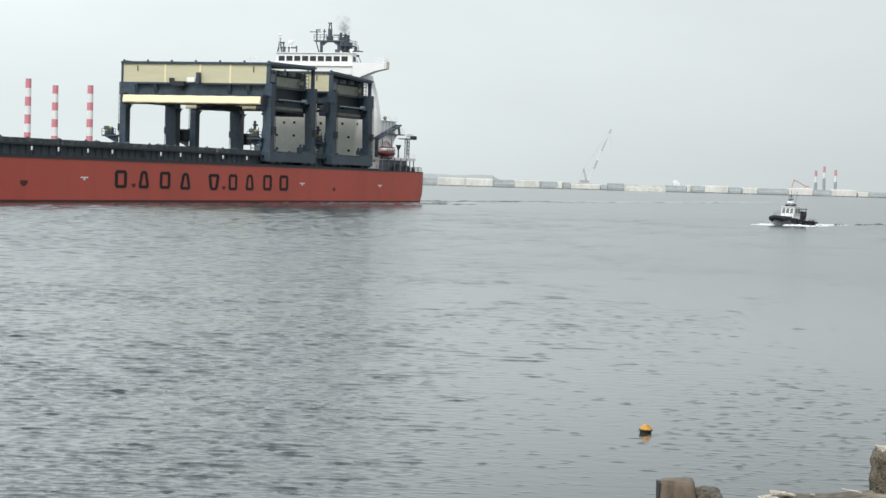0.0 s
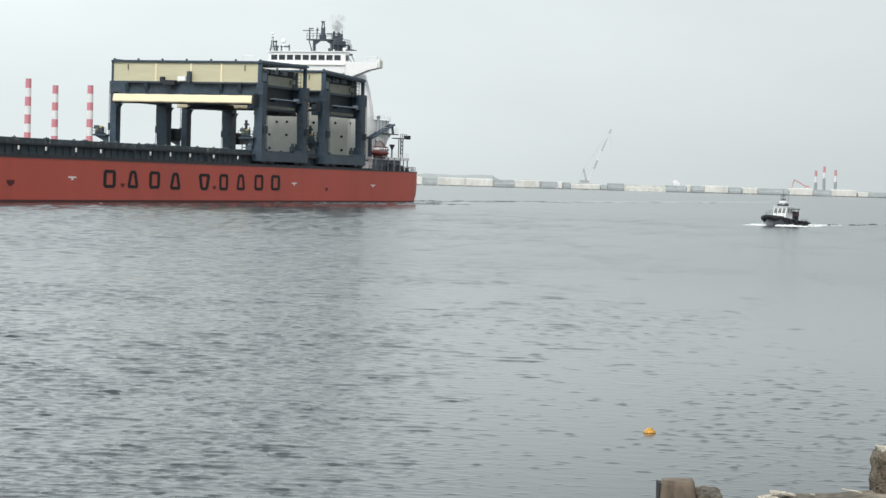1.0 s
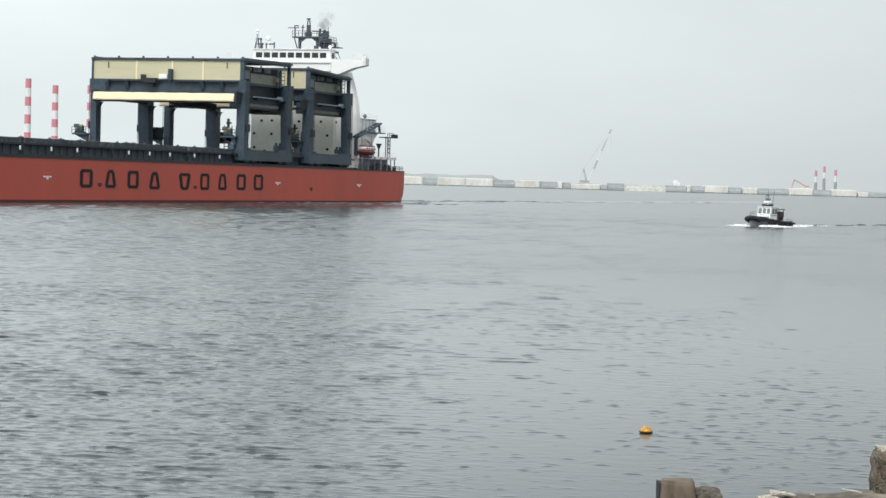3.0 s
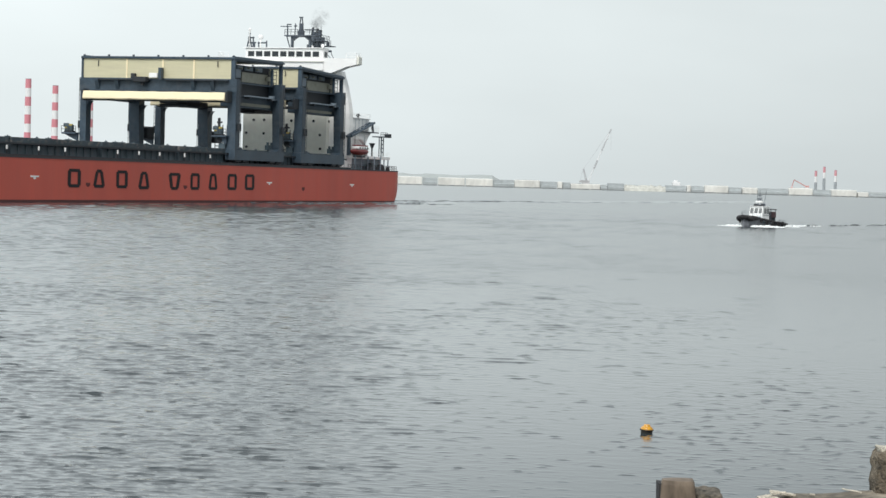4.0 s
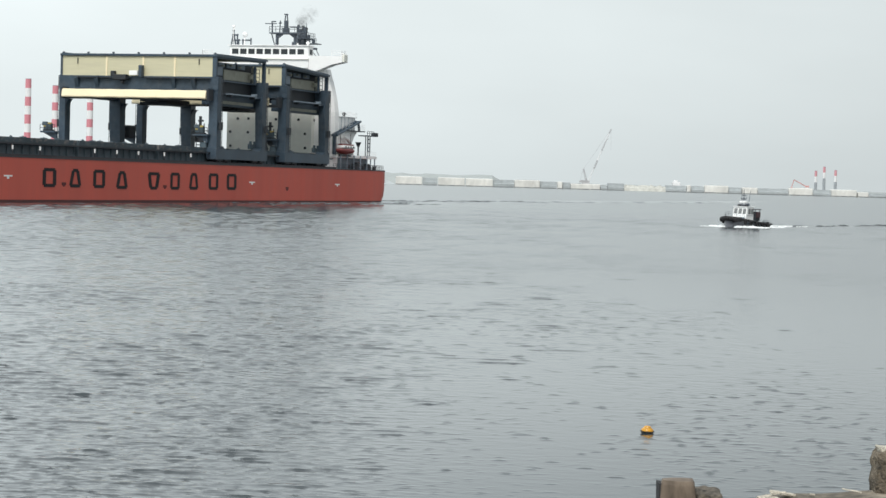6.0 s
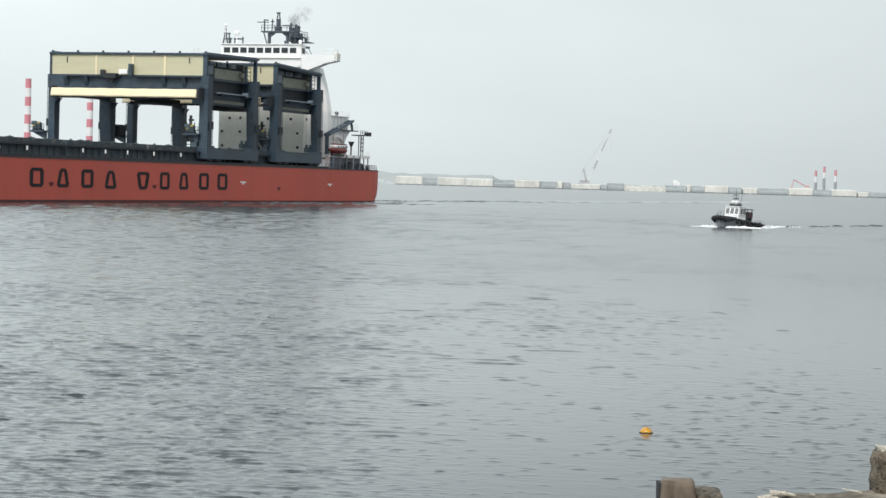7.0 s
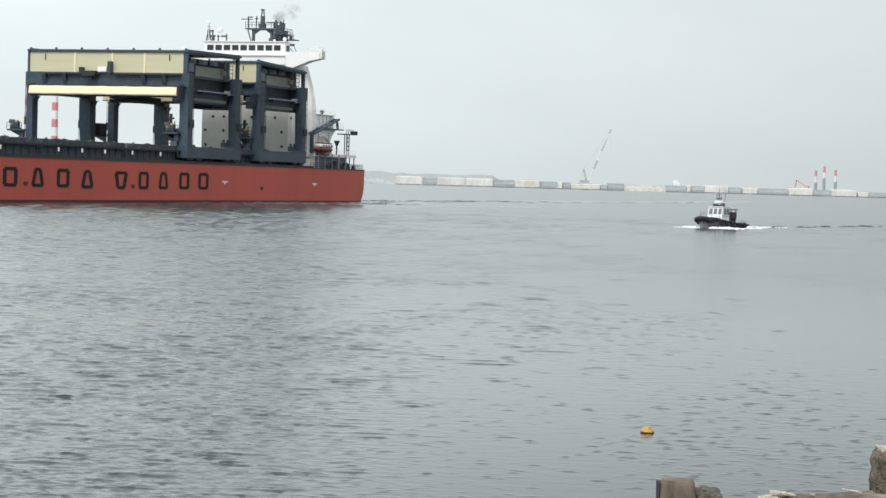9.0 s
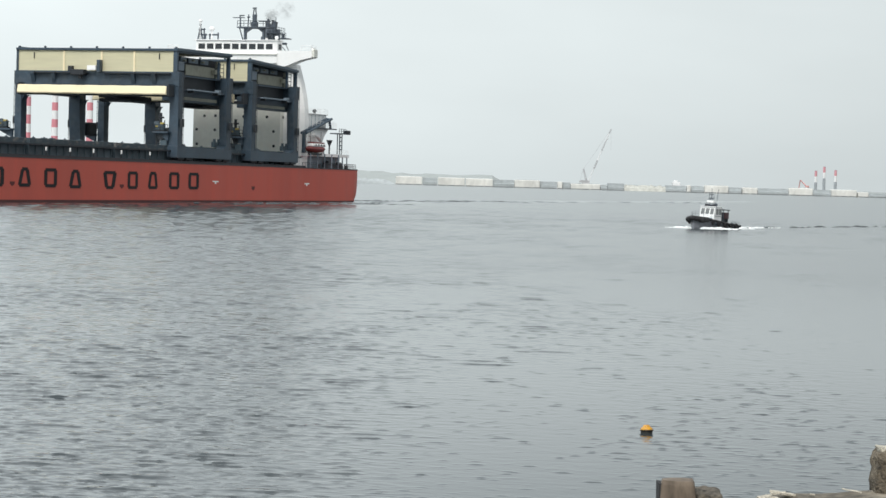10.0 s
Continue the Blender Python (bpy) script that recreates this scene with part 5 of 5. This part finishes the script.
    part("fore_trunk", bm, M_PALEBLUE, b, "pale grey fore trunk")
    # mast, radar and lamps
    mast = part("mast", tubes([((0.1, -0.25, 2.6), (0.1, -0.1, 3.6)), ((0.1, 0.25, 2.6), (0.1, 0.1, 3.6)), ((0.1, 0, 3.4), (0.1, 0, 4.25)), ((0.1, -0.35, 3.5), (0.1, 0.35, 3.5)), ((0.1, -0.3, 3.95), (0.1, 0.3, 3.95)), ((0.1, -0.3, 3.45), (0.1, -0.3, 3.7)), ((0.1, 0.3, 3.45), (0.1, 0.3, 3.75))], 0.045), M_GREY, b, "grey mast")
    part("radar", boxes((-0.15, 0.45, -0.45, 0.45, 3.0, 3.25), bevel=0.06), M_WHITE, mast)
    part("lamp_box", boxes((-0.35, 0.05, 0.3, 0.62, 2.57, 2.95), (-0.35, 0.0, -0.62, -0.35, 2.57, 2.85), bevel=0.06), M_GREY, mast, "dark lamp housings")
    part("whip_aerial", tubes([((-0.3, 0.5, 3.2), (-0.5, 0.6, 4.6)), ((-0.3, -0.5, 3.1), (-0.4, -0.55, 4.2)), ((0.1, 0, 4.2), (0.1, 0, 4.7))], 0.03), M_GREY, mast)
    part("search_light", boxes((0.5, 0.85, -0.5, -0.15, 2.56, 2.86), bevel=0.08), M_DARK, house)
    part("loud_hailer", boxes((0.3, 0.65, 0.4, 0.7, 2.56, 2.84), bevel=0.08), M_DARK, house)
    part("horn_box", boxes((-0.8, -0.3, -0.4, 0.4, 2.56, 2.8), bevel=0.06), M_GREY, house)
    # after deck: awning frame, casing and gear
    # casing colour darkened to give the shade below the awning
    part("engine_casing", boxes((-2.7, -1.1, -0.9, 0.9, 0.8, 1.75), bevel=0.08), M_DARK, b)
    part("awning", boxes((-2.9, -0.9, -1.1, 1.1, 2.2, 2.3), bevel=0.03), M_DARK, b, "dark awning")
    part("awning_post", tubes([((-2.5, q, 0.8), (-2.5, q, 2.2)) for q in (-1, 1)] + [((-1.2, q, 0.8), (-1.2, q, 2.2)) for q in (-1, 1)], 0.05), M_GREY, b)
    part("red_locker", boxes((-2.5, -1.6, 0.5, 1.15, 1.2, 1.95), bevel=0.06), surface("faded_maroon_cover", (0.075, 0.04, 0.045), 0.7, grain=6), b, "faded maroon cover")
    part("towing_post", tubes([((-3.4, 0, 0.8), (-3.4, 0, 1.5)), ((-3.4, -0.4, 1.3), (-3.4, 0.4, 1.3))], 0.1), M_DARK, b)
    railing("bow_rail", [(2.4, -1.25, 1.1), (3.6, -0.75, 1.3), (4.2, 0, 1.4), (3.6, 0.75, 1.3), (2.4, 1.25, 1.1)], 0.5, b, M_GREY, 0.018, 2, 0.7)
    railing("after_rail", [(-2.8, -1.5, 0.6), (-4.9, -1.35, 0.5), (-4.9, 1.35, 0.5), (-2.8, 1.5, 0.6)], 0.4, b, M_GREY, 0.016, 2, 0.8)
    return b


def foam_piece(bm, x, y, sx, sy, h, seed):
    """One uneven low heap of foam."""
    n = 14
    mid = bm.verts.new((x, y, h))
    ring, low = [], []
    for k in range(n):
        a = 2 * math.pi * k / n
        r = 1 + 0.55 * noise.noise((math.cos(a) * 1.7 + seed, math.sin(a) * 1.7, seed * 0.7))
        ring.append(bm.verts.new((x + sx * r * 0.6 * math.cos(a), y + sy * r * 0.6 * math.sin(a), h * (0.75 + 0.4 * noise.noise((a * 2, seed, 1))))))
        low.append(bm.verts.new((x + sx * r * math.cos(a), y + sy * r * math.sin(a), -0.12)))
    for k in range(n):
        j = (k + 1) % n
        bm.faces.new((mid, ring[k], ring[j]))
        bm.faces.new((ring[k], low[k], low[j], ring[j]))


def build_boat_wake():
    rnd = random.Random(11)
    bm = bmesh.new()
    for side in (1, -1):
        for i in range(46):
            u = i / 45
            x = 4.0 - 9.2 * u + rnd.uniform(-0.2, 0.2)
            y = side * (0.7 + 1.5 * min(1, u * 3.0) ** 0.7 + 0.9 * u + rnd.uniform(-0.1, 0.25))
            foam_piece(bm, x, y, rnd.uniform(0.25, 0.55), rnd.uniform(0.15, 0.3), (0.24 if u < 0.3 else 0.08) * rnd.uniform(0.6, 1.1), i + side * 50.0)
        for i in range(14):
            u = i / 13
            foam_piece(bm, 3.9 - 2.6 * u, side * (1.0 + 2.8 * u), rnd.uniform(0.35, 0.7), rnd.uniform(0.15, 0.28), 0.17 * rnd.uniform(0.6, 1.1), i + 200.0 * side)
    for side in (1, -1):      # thin spray thrown ahead and out from the bow
        for i in range(12):
            u = i / 11
            foam_piece(bm, 4.6 - 1.2 * u + rnd.uniform(-0.3, 0.3), side * (0.9 + 3.4 * u), rnd.uniform(0.3, 0.6) * (1.1 - 0.6 * u), rnd.uniform(0.12, 0.22), 0.14 * (1.1 - 0.8 * u), i + 300.0 * side)
    for i in range(60):
        u = (i / 59) ** 1.5
        x = -4.6 - 15 * u
        y = rnd.uniform(-1, 1) * (0.9 + 0.9 * u)
        foam_piece(bm, x, y, rnd.uniform(0.3, 0.8) * (1.2 - 0.6 * u), rnd.uniform(0.12, 0.3) * (1.2 - 0.7 * u), 0.24 * (1 - 0.7 * u), i + 400.0)
    return tagged(part("boat_wake", bm, M_FOAM, smooth=True), "white foam thrown up by the work boat", "wake", kind="stuff")


def build_swell(name, segs, label, seed):
    """Low dark folds of water: (x, y, length, width, height)."""
    rnd = random.Random(seed)
    bm = bmesh.new()
    for x, y, lx, ly, h in segs:
        rows = []
        n = 16
        ph = rnd.uniform(0, 6)
        for i in range(n + 1):
            u = i / n
            e = math.sin(math.pi * u)
            yy = y + 0.3 * ly * math.sin(u * 4 + ph)
            rows.append([(x + lx * (u - 0.5), yy + ly * (v - 0.5), -0.08 + (h + 0.08) * e * math.sin(math.pi * v) ** 1.5) for v in (0, 0.2, 0.4, 0.5, 0.6, 0.8, 1.0)])
        loft(bm, rows, cap=False, closed=False)
    return tagged(part(name, bm, M_WATER, smooth=True), label, "wake", kind="stuff")


work_boat = build_boat()
boat_wake = build_boat_wake()
rnd = random.Random(3)
boat_trail = build_swell("boat_trail", [(-8 - 3.2 * i + rnd.uniform(-1, 1), rnd.uniform(-1.2, 1.2), rnd.uniform(3, 6), rnd.uniform(0.5, 0.9), rnd.uniform(0.10, 0.2)) for i in range(34)], "dark ripples trailing behind the work boat", 4)
ship_wash = build_swell("ship_wash", [(-86 - 5 * i + rnd.uniform(-2, 2), rnd.uniform(3, 13), rnd.uniform(6, 18), rnd.uniform(1.2, 2.4), rnd.uniform(0.07, 0.18)) for i in range(70)]
                        + [(rnd.uniform(-80, 60), 16.5 + rnd.uniform(0, 12), rnd.uniform(4, 12), rnd.uniform(0.6, 1.3), rnd.uniform(0.04, 0.16)) for i in range(90)]
                        + [(-90 - 5.5 * i, 4.5 + rnd.uniform(-0.8, 0.8), rnd.uniform(9, 20), rnd.uniform(1.0, 1.8), rnd.uniform(0.28, 0.46) * (1 - i / 45)) for i in range(34)]
                        + [(rnd.uniform(-76, 4), 16.0 + 9 * rnd.random() ** 1.5, rnd.uniform(3, 9), rnd.uniform(0.5, 0.9), rnd.uniform(0.12, 0.27)) for i in range(110)], "dark folded wash beside and behind the cargo ship", 6)

bm = bmesh.new()
for i in range(3):
    foam_piece(bm, rnd.uniform(-74, 85), 15.6 + rnd.uniform(0, 0.9), rnd.uniform(0.3, 1.1), rnd.uniform(0.1, 0.2), rnd.uniform(0.02, 0.06), i + 700.0)
rows = []
for i in range(60):
    u = 8 * i
    w = 1.4 + 2.2 * min(u / 120, 1) + 0.8 * math.sin(i * 0.9)
    c = 1.5 * math.sin(i * 0.21)
    rows.append([(-92 - u, c - w, -0.1), (-92 - u, c - w + 0.4, 0.03), (-92 - u, c + w - 0.4, 0.03), (-92 - u, c + w, -0.1)])
wake_slick = tagged(part("wake_slick", loft(bmesh.new(), rows, cap=False, closed=False), M_SLICK, smooth=True), "smooth pale streak of calmed water behind the cargo ship", "wake", kind="stuff")
ship_foam = tagged(part("ship_foam", bm, M_FOAM, smooth=True), "thin broken foam along the ship's waterline", "wake", kind="stuff")


def smoke_surface(size):
    """Thin smoke: nearly clear, thickest in the middle of a wisp, with patches of its own."""
    m = bpy.data.materials.new("thin_exhaust_smoke")
    m.use_nodes = True
    n, l = m.node_tree.nodes, m.node_tree.links
    n.clear()
    out, mix, tr, df = n.new("ShaderNodeOutputMaterial"), n.new("ShaderNodeMixShader"), n.new("ShaderNodeBsdfTransparent"), n.new("ShaderNodeBsdfDiffuse")
    df.inputs[0].default_value = (0.10, 0.10, 0.105, 1)
    co, ns, rg = n.new("ShaderNodeTexCoord"), n.new("ShaderNodeTexNoise"), n.new("ShaderNodeMapRange")
    ns.inputs["Scale"].default_value, ns.inputs["Detail"].default_value = 0.9, 4
    rg.inputs["From Min"].default_value, rg.inputs["From Max"].default_value = 0.32, 0.72
    away, fade, mul = n.new("ShaderNodeVectorMath"), n.new("ShaderNodeMapRange"), n.new("ShaderNodeMath")
    away.operation = "LENGTH"
    fade.interpolation_type = "SMOOTHSTEP"
    fade.inputs["From Min"].default_value, fade.inputs["From Max"].default_value = 0.1 * size, size
    fade.inputs["To Min"].default_value, fade.inputs["To Max"].default_value = 0.42, 0.0
    mul.operation = "MULTIPLY"
    l.new(co.outputs["Object"], ns.inputs[0])
    l.new(co.outputs["Object"], away.inputs[0])
    l.new(away.outputs["Value"], fade.inputs[0])
    l.new(ns.outputs[0], rg.inputs[0])
    l.new(rg.outputs[0], mul.inputs[0])
    l.new(fade.outputs[0], mul.inputs[1])
    l.new(mul.outputs[0], mix.inputs[0])
    l.new(tr.outputs[0], mix.inputs[1])
    l.new(df.outputs[0], mix.inputs[2])
    l.new(mix.outputs[0], out.inputs[0])
    return m


def build_smoke(size, seed, material):
    """One wisp: a crumpled, cupped rag of smoke, across the ship."""
    bm = bmesh.new()
    bmesh.ops.create_grid(bm, x_segments=24, y_segments=24, size=size)
    for v in bm.verts:
        u, w = v.co.x, v.co.y
        d = 0.25 * (u * u + w * w) / size + 0.5 * noise.noise((u * 0.9 + seed, w * 0.9, seed)) + 0.2 * noise.noise((u * 2.3, w * 2.3 + seed, 1))
        v.co = Vector((d - 0.2, u, w))
    ob = part("exhaust_smoke", bm, material, smooth=True)
    return tagged(ob, "thin grey exhaust smoke over the ship's funnel", "smoke", "puffs of exhaust smoke", "stuff")


M_SMOKE_A, M_SMOKE_B = smoke_surface(1.7), smoke_surface(2.5)
# size, start and end over the funnel, lean
SMOKE = ((1.7, M_SMOKE_A, (-74.4, -1.7, 35.7), (-74.4, -2.0, 35.6), 8), (1.7, M_SMOKE_A, (-74.8, -2.0, 36.5), (-74.8, -1.7, 36.1), -14), (1.7, M_SMOKE_A, (-75.2, -1.8, 36.1), (-75.2, -2.3, 35.9), 20),
         (2.5, M_SMOKE_B, (-75.8, -2.4, 37.6), (-75.8, 0.6, 37.2), -8))
smoke_puffs = [(build_smoke(size, 60.0 + 7 * i, mat), a, b, lean) for i, (size, mat, a, b, lean) in enumerate(SMOKE)]


# ---- what moves ----
def motions():
    for thing, seat in ((cargo_ship, pose(0, 0, 0)), (gantry_fore, pose(0, 0, 0)), (gantry_aft, pose(-29.0, 0, 0)), (lifeboat, LIFEBOAT_SEAT), (ship_wash, pose(0, 0, 0)), (wake_slick, pose(0, 0, 0)), (ship_foam, pose(0, 0, 0))):
        walk(thing, [(t, ship_at(t) @ seat) for t in TIMES])
    walk(work_boat, [(t, boat_at(t)) for t in TIMES])
    for thing in (boat_wake, boat_trail):
        walk(thing, [(t, pose(*boat_at(t).translation.xy, 0, 0, 0, -120)) for t in TIMES])
    for puff, a, b, lean in smoke_puffs:
        walk(puff, [(t, ship_at(t) @ pose(*Vector(a).lerp(Vector(b), t / 10), 4 * math.sin(t), 0, lean + 2 * t)) for t in TIMES])
    walk(excavator, [(t, pose(421.8, BW_Y + 8, 8.55, 0, 0, turn)) for t, turn in ((0, 2), (2, 4), (4, 0), (6, -3), (7, -4), (7.5, -10), (8, -20), (8.5, -34), (9, -47), (9.5, -58), (10, -68))])
    bob = ((0, 1145, 0.02, 3), (0.5, 1148, 0.015, -2), (1, 1152, -0.045, 0), (1.5, 1149, 0.0, 4), (2, 1146, 0.01, 8), (2.5, 1145, 0.0, 5), (3.25, 1146, -0.02, 0), (4, 1147, 0.02, 2), (4.5, 1150, 0.02, -4),
           (5, 1152, 0.01, -3), (5.5, 1150, 0.01, 2), (6.25, 1147, -0.02, 3), (7, 1146, -0.035, 0), (7.5, 1152, 0.02, -6), (8, 1152, 0.0, -3), (8.5, 1151, -0.03, 3), (9, 1148, -0.025, 2), (9.5, 1147, 0.015, 0), (10, 1147, 0.01, -2))
    walk(float_buoy, [(t, pose(3.93 + (u - 1148) * 0.0105, 41.9, z, 1.5 * r, r, 0)) for t, u, z, r in bob])
    walk(water, [(t, pose(-0.10 * t, -0.16 * t, 0)) for t in (0, 2.5, 5, 7.5, 10)])


motions()
